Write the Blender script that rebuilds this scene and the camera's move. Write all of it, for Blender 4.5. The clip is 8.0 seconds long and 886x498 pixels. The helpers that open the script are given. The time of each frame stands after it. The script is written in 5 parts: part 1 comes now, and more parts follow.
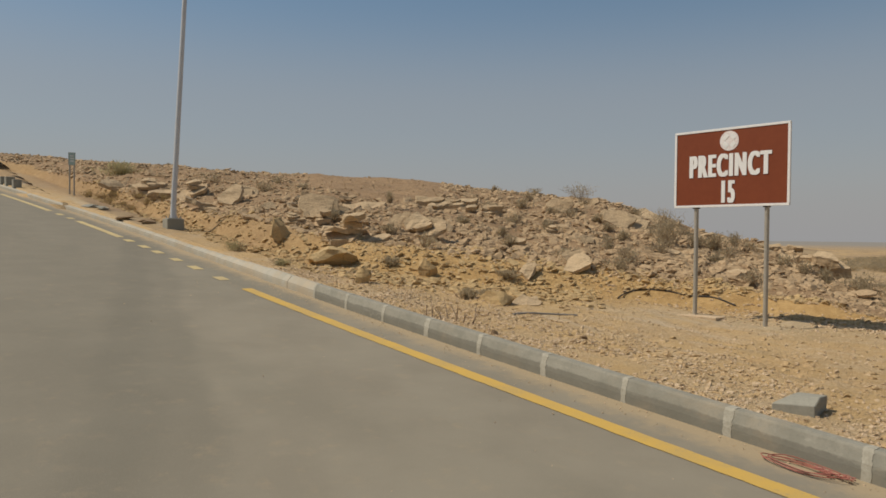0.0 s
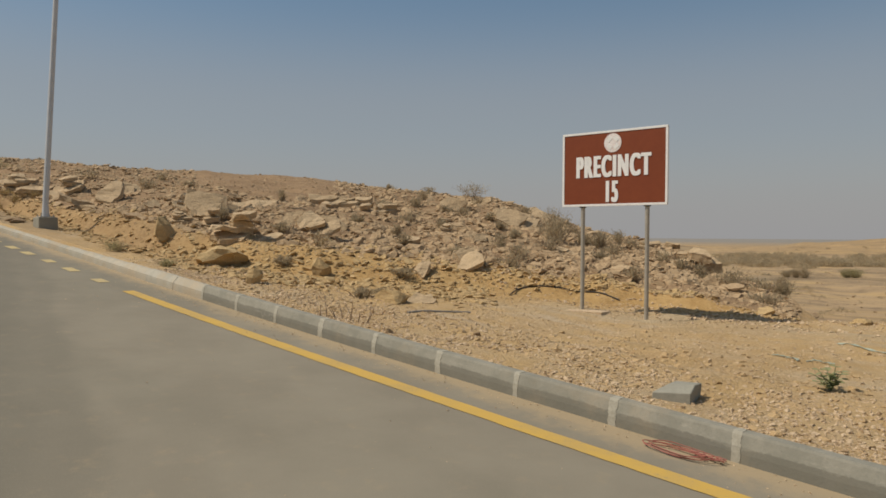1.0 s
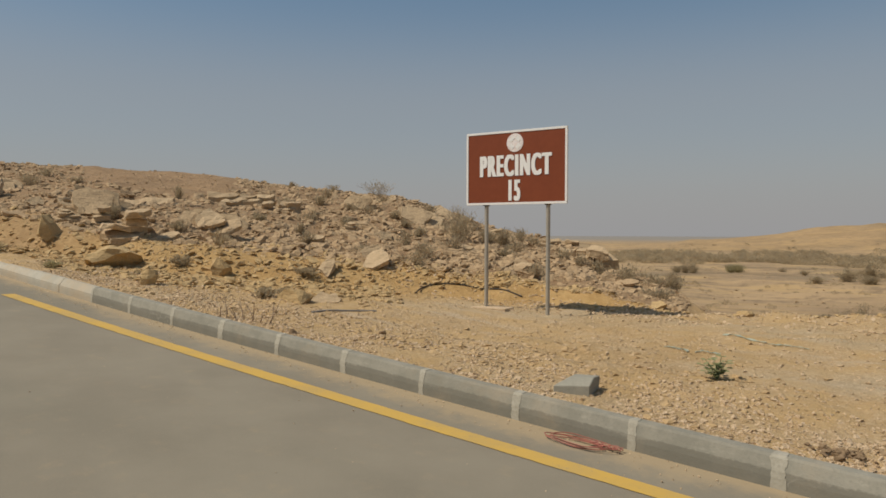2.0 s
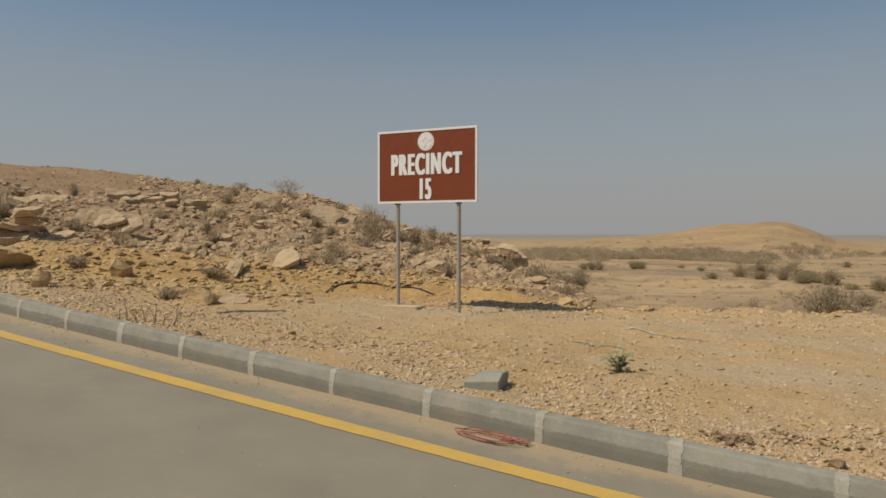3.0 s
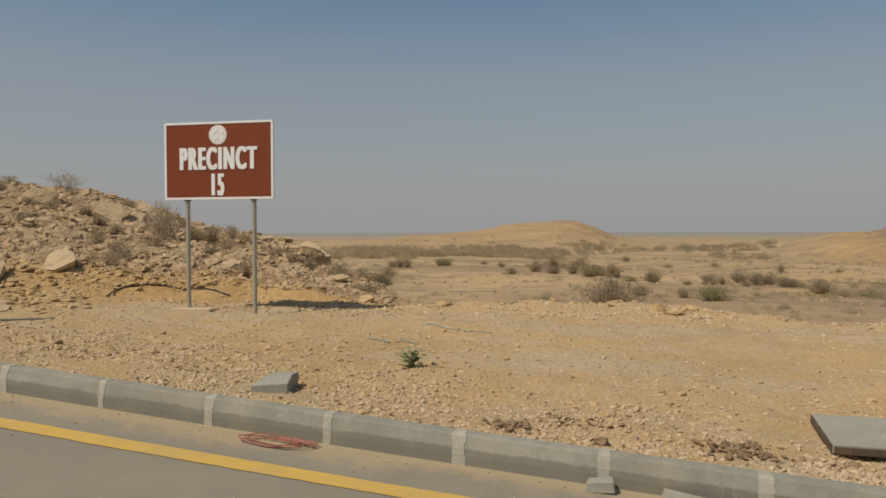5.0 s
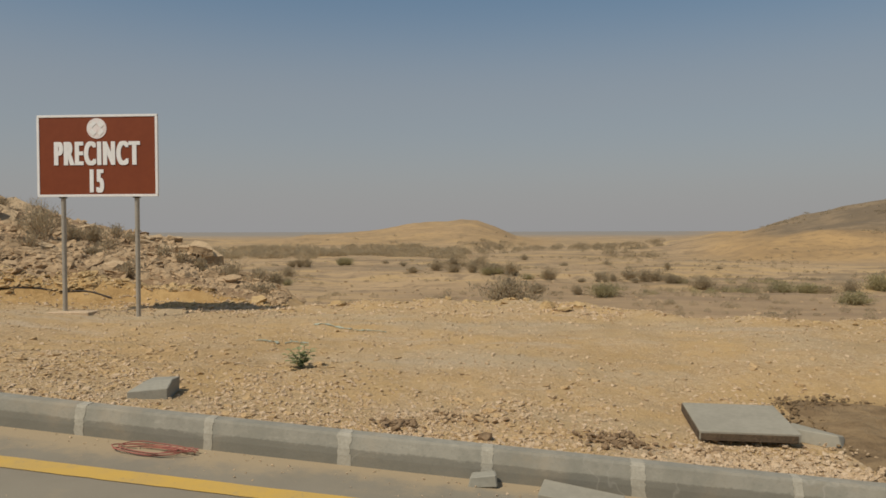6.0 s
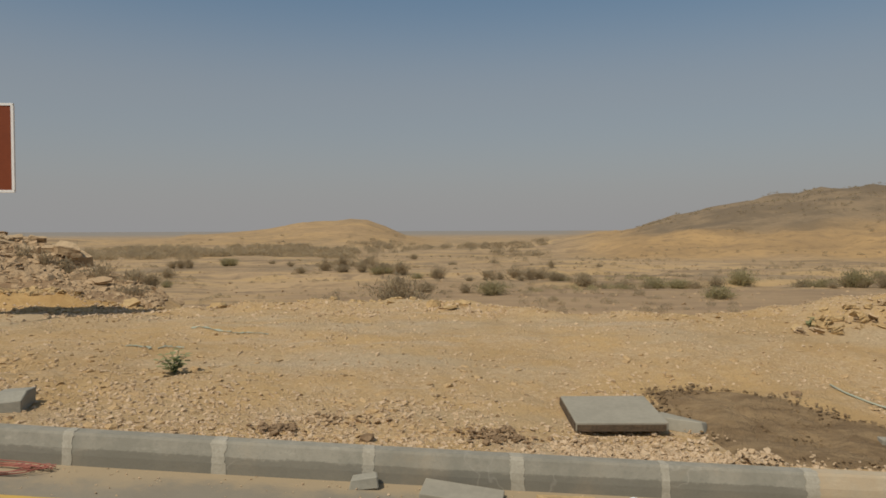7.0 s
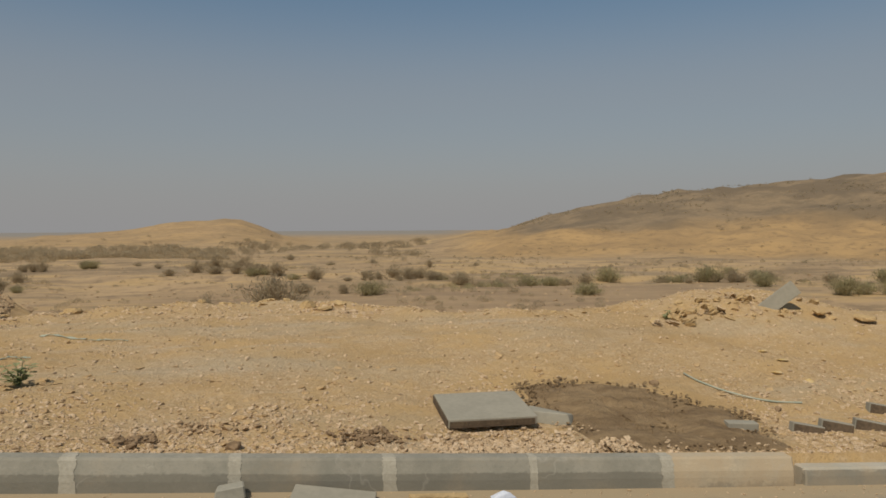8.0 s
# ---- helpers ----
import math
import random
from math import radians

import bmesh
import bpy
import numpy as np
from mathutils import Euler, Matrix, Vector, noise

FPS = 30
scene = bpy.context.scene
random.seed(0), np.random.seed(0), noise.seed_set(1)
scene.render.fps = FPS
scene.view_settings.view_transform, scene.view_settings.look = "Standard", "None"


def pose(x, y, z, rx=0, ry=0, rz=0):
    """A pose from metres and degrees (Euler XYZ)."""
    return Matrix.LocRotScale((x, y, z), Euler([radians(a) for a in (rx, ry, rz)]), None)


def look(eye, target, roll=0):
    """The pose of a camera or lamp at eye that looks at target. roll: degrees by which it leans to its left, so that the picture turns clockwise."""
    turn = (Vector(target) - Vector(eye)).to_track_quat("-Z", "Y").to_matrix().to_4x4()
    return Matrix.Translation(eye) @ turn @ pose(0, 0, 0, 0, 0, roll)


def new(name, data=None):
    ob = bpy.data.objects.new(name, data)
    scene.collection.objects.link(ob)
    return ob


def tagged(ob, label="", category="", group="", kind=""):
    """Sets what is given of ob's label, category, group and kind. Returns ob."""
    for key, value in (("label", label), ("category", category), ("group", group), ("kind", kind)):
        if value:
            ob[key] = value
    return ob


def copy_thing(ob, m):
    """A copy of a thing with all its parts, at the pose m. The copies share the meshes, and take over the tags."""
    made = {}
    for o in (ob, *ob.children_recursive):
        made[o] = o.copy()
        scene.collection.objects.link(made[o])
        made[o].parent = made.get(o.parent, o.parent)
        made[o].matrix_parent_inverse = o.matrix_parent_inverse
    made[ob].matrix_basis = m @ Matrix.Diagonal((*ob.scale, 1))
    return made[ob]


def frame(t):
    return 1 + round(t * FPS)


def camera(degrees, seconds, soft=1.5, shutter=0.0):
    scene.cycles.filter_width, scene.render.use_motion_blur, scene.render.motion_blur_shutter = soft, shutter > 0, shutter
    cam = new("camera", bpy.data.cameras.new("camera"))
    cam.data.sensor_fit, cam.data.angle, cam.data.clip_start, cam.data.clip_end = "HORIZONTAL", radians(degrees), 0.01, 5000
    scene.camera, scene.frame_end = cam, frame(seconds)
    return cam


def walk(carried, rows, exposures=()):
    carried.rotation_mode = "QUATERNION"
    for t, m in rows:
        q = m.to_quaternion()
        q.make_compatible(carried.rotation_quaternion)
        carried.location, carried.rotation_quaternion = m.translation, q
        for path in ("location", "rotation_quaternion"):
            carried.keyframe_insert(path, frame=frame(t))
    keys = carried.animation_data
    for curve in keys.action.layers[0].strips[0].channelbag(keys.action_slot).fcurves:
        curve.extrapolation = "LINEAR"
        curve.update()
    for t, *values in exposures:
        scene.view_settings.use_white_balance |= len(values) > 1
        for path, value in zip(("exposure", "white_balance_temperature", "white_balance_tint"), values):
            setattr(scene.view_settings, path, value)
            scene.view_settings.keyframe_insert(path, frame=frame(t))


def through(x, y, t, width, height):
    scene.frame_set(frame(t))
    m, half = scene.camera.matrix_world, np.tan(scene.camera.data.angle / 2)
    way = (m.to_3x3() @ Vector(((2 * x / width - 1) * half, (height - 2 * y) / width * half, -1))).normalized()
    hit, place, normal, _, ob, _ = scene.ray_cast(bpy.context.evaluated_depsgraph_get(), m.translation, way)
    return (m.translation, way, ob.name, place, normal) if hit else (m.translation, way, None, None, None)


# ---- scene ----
cam = camera(63.1, 8.0, soft=1.65)
PATH = [
    (0.0, 0.000, 0.000, 1.650, 53.430, -0.958, -0.597),
    (0.5, 0.001, -0.003, 1.649, 49.282, -0.981, -0.468),
    (1.0, 0.005, 0.005, 1.653, 45.100, -1.011, -0.371),
    (1.5, 0.000, 0.012, 1.654, 41.166, -1.056, -0.264),
    (3.0, 0.025, 0.019, 1.652, 30.692, -1.214, -0.066),
    (3.5, 0.043, 0.046, 1.651, 26.896, -1.253, 0.037),
    (4.0, 0.064, 0.100, 1.646, 23.082, -1.289, 0.091),
    (4.5, 0.097, 0.145, 1.640, 19.393, -1.305, 0.142),
    (6.0, 0.266, 0.191, 1.636, 7.973, -1.425, 0.155),
    (6.5, 0.300, 0.209, 1.633, 3.718, -1.453, 0.149),
    (7.0, 0.325, 0.246, 1.628, -0.747, -1.488, 0.186),
    (7.5, 0.351, 0.260, 1.629, -5.460, -1.511, 0.317),
    (8.0, 0.384, 0.283, 1.622, -10.332, -1.545, 0.328),
]
walk(cam, [(t, pose(x, y, z, 90 + pitch, roll, yaw)) for t, x, y, z, yaw, pitch, roll in PATH], [(0.0, 0.08), (4.5, 0.05), (6.0, 0.02), (8.0, -0.08)])

# ---- daylight: clear, dusty sky, sun high behind the left shoulder ----
SUN_FROM = Vector((-0.46, -0.56, 1.0)).normalized()
world = bpy.data.worlds.new("sky")
scene.world = world
world.use_nodes = True
wn = world.node_tree
sky = wn.nodes.new("ShaderNodeTexSky")
sky.sky_type, sky.sun_disc = "NISHITA", False
sky.sun_elevation = math.asin(SUN_FROM.z)
sky.sun_rotation = math.atan2(SUN_FROM.x, SUN_FROM.y)
sky.air_density, sky.dust_density, sky.ozone_density, sky.altitude = 0.95, 1.0, 0.9, 0
pale = wn.nodes.new("ShaderNodeHueSaturation")
pale.inputs["Hue"].default_value, pale.inputs["Saturation"].default_value = 0.487, 1.3
dusty = wn.nodes.new("ShaderNodeMix")
dusty.data_type = "RGBA"  # dust haze, thickest towards the horizon
dusty.inputs[7].default_value = (3.93, 3.88, 3.90, 1.0)
aim, split, haze = wn.nodes.new("ShaderNodeTexCoord"), wn.nodes.new("ShaderNodeSeparateXYZ"), wn.nodes.new("ShaderNodeValToRGB")
haze.color_ramp.interpolation = "EASE"
haze.color_ramp.elements.new(0.16)
haze.color_ramp.elements[2].position = 0.33
for stop, k in zip(haze.color_ramp.elements, (0.97, 0.70, 0.27)):
    stop.color = (k, k, k, 1.0)
wn.links.new(aim.outputs["Generated"], split.inputs[0])
wn.links.new(split.outputs["Z"], haze.inputs[0])
wn.links.new(haze.outputs[0], dusty.inputs[0])
wn.links.new(sky.outputs[0], pale.inputs["Color"])
wn.links.new(pale.outputs[0], dusty.inputs[6])
wn.links.new(dusty.outputs[2], wn.nodes["Background"].inputs[0])
wn.nodes["Background"].inputs[1].default_value = 0.077
sun = new("sun", bpy.data.lights.new("sun", "SUN"))
sun.data.energy, sun.data.angle, sun.data.color = 3.4, radians(0.6), (1.0, 0.92, 0.79)
sun.matrix_world = look(SUN_FROM * 50, (0, 0, 0))

# ---- lie of the land (metres; x along the kerb, y away from the road) ----
def lattice(ix, iy, seed):
    h = (ix.astype(np.int64) * 374761393 + iy.astype(np.int64) * 668265263 + seed * 1442695041) & 0x7FFFFFFF
    h = ((h ^ (h >> 13)) * 1274126177) & 0x7FFFFFFF
    return ((h ^ (h >> 16)) & 0xFFFF) / 65535.0


def grain(x, y, size, seed=1, octaves=4, rough=0.5):
    """Smooth noise of about -1 to 1, on arrays."""
    total, amp, norm = 0.0, 1.0, 0.0
    for o in range(octaves):
        u, v = x / size, y / size
        iu, iv = np.floor(u), np.floor(v)
        fu, fv = u - iu, v - iv
        fu, fv = fu * fu * (3 - 2 * fu), fv * fv * (3 - 2 * fv)
        a, b = lattice(iu, iv, seed + o), lattice(iu + 1, iv, seed + o)
        c, d = lattice(iu, iv + 1, seed + o), lattice(iu + 1, iv + 1, seed + o)
        total = total + amp * ((a * (1 - fu) + b * fu) * (1 - fv) + (c * (1 - fu) + d * fu) * fv - 0.5) * 2
        norm, amp, size = norm + amp, amp * rough, size / 2.03
    return total / norm


def smooth(a, b, x):
    k = np.clip((x - a) / (b - a), 0, 1)
    return k * k * (3 - 2 * k)


def kerb_top(x):
    """Height of the kerb's top; the road climbs towards -x."""
    s = np.clip(x + 3.113, -48, 16)
    z = 0.379 - 0.0702 * s + 0.00109 * s * s
    return z - 0.035 * (np.maximum(x + 3.113, 16) - 16) + 0.05 * (-np.minimum(x + 3.113, -48) - 48)


def road_z(x):
    return kerb_top(x) - 0.21


def bend(x):
    """Sideways bend of the road and kerb at its far end."""
    s = np.minimum(x + 14, 0)
    return np.where(s > -40, -0.0046 * s * s, -7.36 + 0.368 * (s + 40))


HILL_AZ = [-100, -89, -85, -83, -78, -74, -70, -63.4, -60, -55.4, -50.5, -44.7, -41.3, -37.1, -35.4, -32.6, -28, -26.2, -25.5, -23.6, -20.5, -18.5, -15]
HILL_EL = [2.8, 3.4, 4.0, 4.5, 4.7, 4.75, 4.5, 4.6, 4.5, 4.4, 3.8, 3.25, 2.9, 1.75, 1.1, 0.4, -0.45, -1.2, -2.3, -3.05, -3.95, -5.0, -6.1]
HILL_R = [80, 72, 66, 60, 52, 46, 43, 40, 38, 36, 34, 32, 30, 27, 26, 24, 21, 19, 18, 16.5, 15.5, 14.5, 12]
FOOT_AZ = [-100, -88, -83, -80, -75, -70, -65, -60, -55, -50, -30, -20, -15]
FOOT_R = [60, 50, 42, 33, 24, 18.5, 15.5, 14, 13.4, 13.2, 13.0, 12.4, 11.5]
LEDGE_AZ = [-40, -18, 0, 8, 12, 22, 35, 50, 70]
LEDGE_R = [12.5, 12.3, 12.1, 11.3, 10.5, 10.6, 11.6, 12.5, 14]
MESA_AZ = [-60, -40, -22.7, -20, -18.8, -17.2, -13.9, -11.8, -10.1, -7.5, -6.4, -5.2, -3.9, -3.0, -2.1, -0.3]
MESA_EL = [0.2, 0.0, -0.70, -0.55, -0.28, -0.2, 0.0, 0.32, 0.62, 0.80, 1.0, 0.88, 0.45, 0.05, -0.37, -0.6]
RISE_AZ = [2, 5.9, 8.6, 10.3, 14.6, 15.9, 17.2, 18.8, 21.5, 22.8, 25.3, 28.3, 32.2, 38.9, 41.6, 60, 90]
RISE_EL = [-0.8, -0.7, -0.43, -0.25, -0.15, 0.1, 0.53, 1.08, 1.62, 1.85, 2.45, 2.88, 3.1, 3.42, 3.66, 4.0, 3.0]


def land(x, y):
    """Height of the ground, on arrays."""
    x, y = np.asarray(x, float), np.asarray(y, float)
    r, az = np.hypot(x, y), np.degrees(np.arctan2(x, y))
    v = y - 5.08 - bend(x)
    top = kerb_top(x)
    back = np.maximum(0.42 + 0.012 * np.minimum(x, 0), top - 0.17)
    a = smooth(0.0, 4.5, v)
    verge = (top - 0.03) * (1 - a) + back * a + 0.05 * grain(x, y, 1.6, 3, 4) * smooth(0, 1, v)
    verge = verge + 0.035 * grain(x, y, 0.45, 9, 4) * smooth(0.1, 0.6, v)
    verge = verge + (0.03 * grain(x * 0.35, y * 1.6, 0.8, 15, 3) + 0.018 * grain(x, y, 0.16, 16, 2)) * smooth(0.2, 0.9, v)
    # low heap of rubble and a low bank behind the sign
    verge = verge + 0.28 * np.exp(-((x - 6.1) / 1.1) ** 2 - ((y - 9.4) / 0.9) ** 2)
    verge = verge + 0.13 * np.exp(-((x + 5.2) / 1.1) ** 2 - ((y - 12.1) / 0.7) ** 2)
    plain = -3.0 + 0.35 * grain(x, y, 40, 21, 4) * smooth(20, 60, r) + 0.16 * grain(x, y, 6, 5, 3)
    plain = plain - 0.45 * smooth(0.55, 0.75, 1 - np.abs(grain(x * 0.3, y, 16, 23, 3)) * 2.5) * smooth(20, 34, r)
    # the rise and the flat-topped hill far off
    rr, er = 235.0, np.tan(np.radians(np.interp(az, RISE_AZ, RISE_EL)))
    zr = 1.65 + rr * er
    foot = -3.0 + 3.2 * smooth(110, 150, r + 14 * grain(x, y, 45, 31, 3)) * smooth(7, 20, az)
    rise = foot + np.maximum(zr - foot, 0) * smooth(135, rr, r) ** 0.8 - 0.06 * np.maximum(r - rr, 0)
    rise = rise + 0.9 * grain(x, y, 22, 41, 4) * smooth(140, 200, r)
    rise = rise + (1.3 * grain(x, y, 13, 43, 3) - 1.6 * np.abs(grain(x, y, 8, 45, 3))) * smooth(112, 132, r)
    w = smooth(3, 16, az) * (1 - smooth(90, 110, az)) * smooth(80, 110, r)
    far = plain * (1 - w) + np.maximum(rise, plain) * w
    zm = 1.65 + 300 * np.tan(np.radians(np.interp(az, MESA_AZ, MESA_EL)))
    mesa = -3.0 + np.maximum(zm + 3.0, 0) * smooth(190, 300, r) - 0.03 * np.maximum(r - 300, 0) + 0.8 * grain(x, y, 22, 51, 4)
    mesa = mesa - 1.1 * np.abs(grain(x, y, 17, 53, 3)) * smooth(200, 240, r)
    w = (1 - smooth(-2, 1, az)) * smooth(-75, -50, az) * smooth(170, 200, r) * (1 - smooth(600, 800, r))
    far = far * (1 - w) + np.maximum(mesa, far) * w
    # the drop from the verge to the valley
    edge = np.interp(az, LEDGE_AZ, LEDGE_R) + 0.35 * grain(x, y, 1.7, 61, 3)
    drop = smooth(0.1, 14, r - edge) ** 0.7
    lip = 0.07 * np.exp(-((r - edge + 0.1) / 0.35) ** 2) * (1 + grain(x, y, 0.5, 67, 2))
    z = (verge + lip) * (1 - drop) + far * drop
    # the rocky hill
    rf, rh = np.interp(az, FOOT_AZ, FOOT_R), np.interp(az, HILL_AZ, HILL_R)
    zh = 1.65 + rh * np.tan(np.radians(np.interp(az, HILL_AZ, HILL_EL)))
    k = np.clip((r - rf) / np.maximum(rh - rf, 0.1), 0, 1)
    base = np.minimum(verge, zh)
    slope = base + (zh - base) * k + 0.22 * smooth(0, 0.05, k + 0.014 * grain(x, y, 0.9, 73, 3)) * (1 - smooth(0.15, 0.8, k)) * smooth(-20, -32, az)
    slope = slope + (0.20 * grain(x, y, 2.6, 71, 4) + 0.11 * grain(x, y, 0.8, 79, 3)) * smooth(0, 0.1, k) * (1 - 0.45 * smooth(0.75, 1, k))
    slope = slope - 0.28 * np.maximum(r - rh, 0)
    hill = np.where(r > rf, np.maximum(slope, -3.2), verge)
    on = smooth(-15, -19, az) * (1 - smooth(-100, -110, az))
    hz = np.where(r < rf, verge, np.maximum(hill, np.where(r > rh, far, -9.0)))
    z = np.where(on > 0, hz * on + z * (1 - on), z)
    # under the road and the far roadside
    under = road_z(x) - 0.12
    return np.where(v < -0.02, np.where(v < -11.5, road_z(x) - 0.05 + 0.06 * grain(x, y, 2, 81, 3), under), z)


def height(x, y):
    return float(land(np.array([float(x)]), np.array([float(y)]))[0])

# ---- materials ----
class Nodes:
    """A short way to write a procedural material."""

    def __init__(self, name, rough=0.9, metal=0.0):
        self.mat = bpy.data.materials.new(name)
        self.mat.use_nodes = True
        self.t = self.mat.node_tree
        self.b = self.t.nodes["Principled BSDF"]
        self.b.inputs["Roughness"].default_value, self.b.inputs["Metallic"].default_value = rough, metal
        self.b.inputs["Specular IOR Level"].default_value = 0.25
        co = self.t.nodes.new("ShaderNodeTexCoord")
        self.co = co.outputs["Object"]

    def node(self, kind, **props):
        n = self.t.nodes.new(kind)
        for key, value in props.items():
            if key == "op":
                n.operation = value
        return n

    def put(self, socket, value):
        if isinstance(value, bpy.types.NodeSocket):
            self.t.links.new(value, socket)
        else:
            socket.default_value = value

    def geo(self):
        g = self.t.nodes.new("ShaderNodeNewGeometry")
        self.co = g.outputs["Position"]
        return g

    def noise(self, scale, detail=4.0, rough=0.55, stretch=None):
        n = self.t.nodes.new("ShaderNodeTexNoise")
        n.inputs["Scale"].default_value, n.inputs["Detail"].default_value, n.inputs["Roughness"].default_value = scale, detail, rough
        src = self.co
        if stretch:
            m = self.t.nodes.new("ShaderNodeMapping")
            m.inputs["Scale"].default_value = stretch
            self.put(m.inputs["Vector"], src)
            src = m.outputs[0]
        self.put(n.inputs["Vector"], src)
        return n.outputs["Fac"]

    def cells(self, scale, out="Distance"):
        n = self.t.nodes.new("ShaderNodeTexVoronoi")
        n.inputs["Scale"].default_value = scale
        self.put(n.inputs["Vector"], self.co)
        return n.outputs[out]

    def ramp(self, fac, a, b):
        n = self.t.nodes.new("ShaderNodeMapRange")
        n.interpolation_type = "SMOOTHSTEP"
        n.inputs["From Min"].default_value, n.inputs["From Max"].default_value = a, b
        self.put(n.inputs["Value"], fac)
        return n.outputs[0]

    def math(self, op, a, b=0.5):
        n = self.node("ShaderNodeMath", op=op)
        self.put(n.inputs[0], a), self.put(n.inputs[1], b)
        return n.outputs[0]

    def mix(self, fac, a, b, blend="MIX"):
        n = self.t.nodes.new("ShaderNodeMix")
        n.data_type, n.blend_type = "RGBA", blend
        self.put(n.inputs[0], fac)
        for socket, c in ((n.inputs[6], a), (n.inputs[7], b)):
            self.put(socket, (*c, 1.0) if isinstance(c, tuple) else c)
        return n.outputs[2]

    def attr(self, name):
        n = self.t.nodes.new("ShaderNodeAttribute")
        n.attribute_name = name
        return n.outputs["Fac"]

    def done(self, colour, bump=None, strength=0.4, depth=0.02):
        self.put(self.b.inputs["Base Color"], (*colour, 1.0) if isinstance(colour, tuple) else colour)
        if bump is not None:
            n = self.t.nodes.new("ShaderNodeBump")
            n.inputs["Strength"].default_value, n.inputs["Distance"].default_value = strength, depth
            self.put(n.inputs["Height"], bump)
            self.t.links.new(n.outputs[0], self.b.inputs["Normal"])
        return self.mat


def plain(name, a, b, scale=8.0, rough=0.8, metal=0.0, bump=0.25, depth=0.01, random=0.0):
    """Two tones broken up at two scales; random: how far single pieces differ."""
    n = Nodes(name, rough, metal)
    fine, large = n.noise(scale * 6, 5), n.noise(scale, 3)
    c = n.mix(n.ramp(n.math("ADD", n.math("MULTIPLY", fine, 0.5), n.math("MULTIPLY", large, 0.5)), 0.35, 0.65), a, b)
    if random:
        info = n.t.nodes.new("ShaderNodeObjectInfo")
        c = n.mix(n.math("MULTIPLY", info.outputs["Random"], random), c, tuple(0.55 * q for q in a))
    return n.done(c, fine, bump, depth)


def leafy(name, a, b, scale=2.0, through=0.45):
    """Thin leaves that let some light through."""
    n = Nodes(name, 0.85)
    info = n.t.nodes.new("ShaderNodeObjectInfo")
    c = n.mix(n.ramp(n.noise(scale, 3), 0.35, 0.65), a, b)
    c = n.mix(n.math("MULTIPLY", info.outputs["Random"], 0.35), c, tuple(0.6 * q for q in a))
    n.b.inputs["Specular IOR Level"].default_value = 0.1
    mat = n.done(c)
    thin, mix = n.t.nodes.new("ShaderNodeBsdfTranslucent"), n.t.nodes.new("ShaderNodeMixShader")
    n.put(thin.inputs["Color"], c)
    mix.inputs[0].default_value = through
    n.put(mix.inputs[1], n.b.outputs[0]), n.put(mix.inputs[2], thin.outputs[0])
    n.put(n.t.nodes["Material Output"].inputs["Surface"], mix.outputs[0])
    return mat


def stone(name, a, b, dark, scale=3.0):
    """Broken rock: tone differs from stone to stone, with bedding and dusty flecks."""
    n = Nodes(name, 0.92)
    g = n.geo()
    each = n.math("ADD", g.outputs["Random Per Island"], 0.0)
    info = n.t.nodes.new("ShaderNodeObjectInfo")
    each = n.math("FRACT", n.math("ADD", each, info.outputs["Random"]))
    each = n.ramp(each, -0.2, 1.2)
    fine = n.noise(scale * 9, 6, 0.65)
    bed = n.noise(scale * 1.4, 4, 0.6, (1, 1, 6))
    c = n.mix(each, a, b)
    c = n.mix(n.ramp(fine, 0.35, 0.75), c, tuple(min(1, 1.22 * q) for q in b))
    c = n.mix(n.math("MULTIPLY", n.ramp(bed, 0.54, 0.66), 0.45), c, dark)
    return n.done(c, n.math("ADD", fine, bed), 0.7, 0.03)


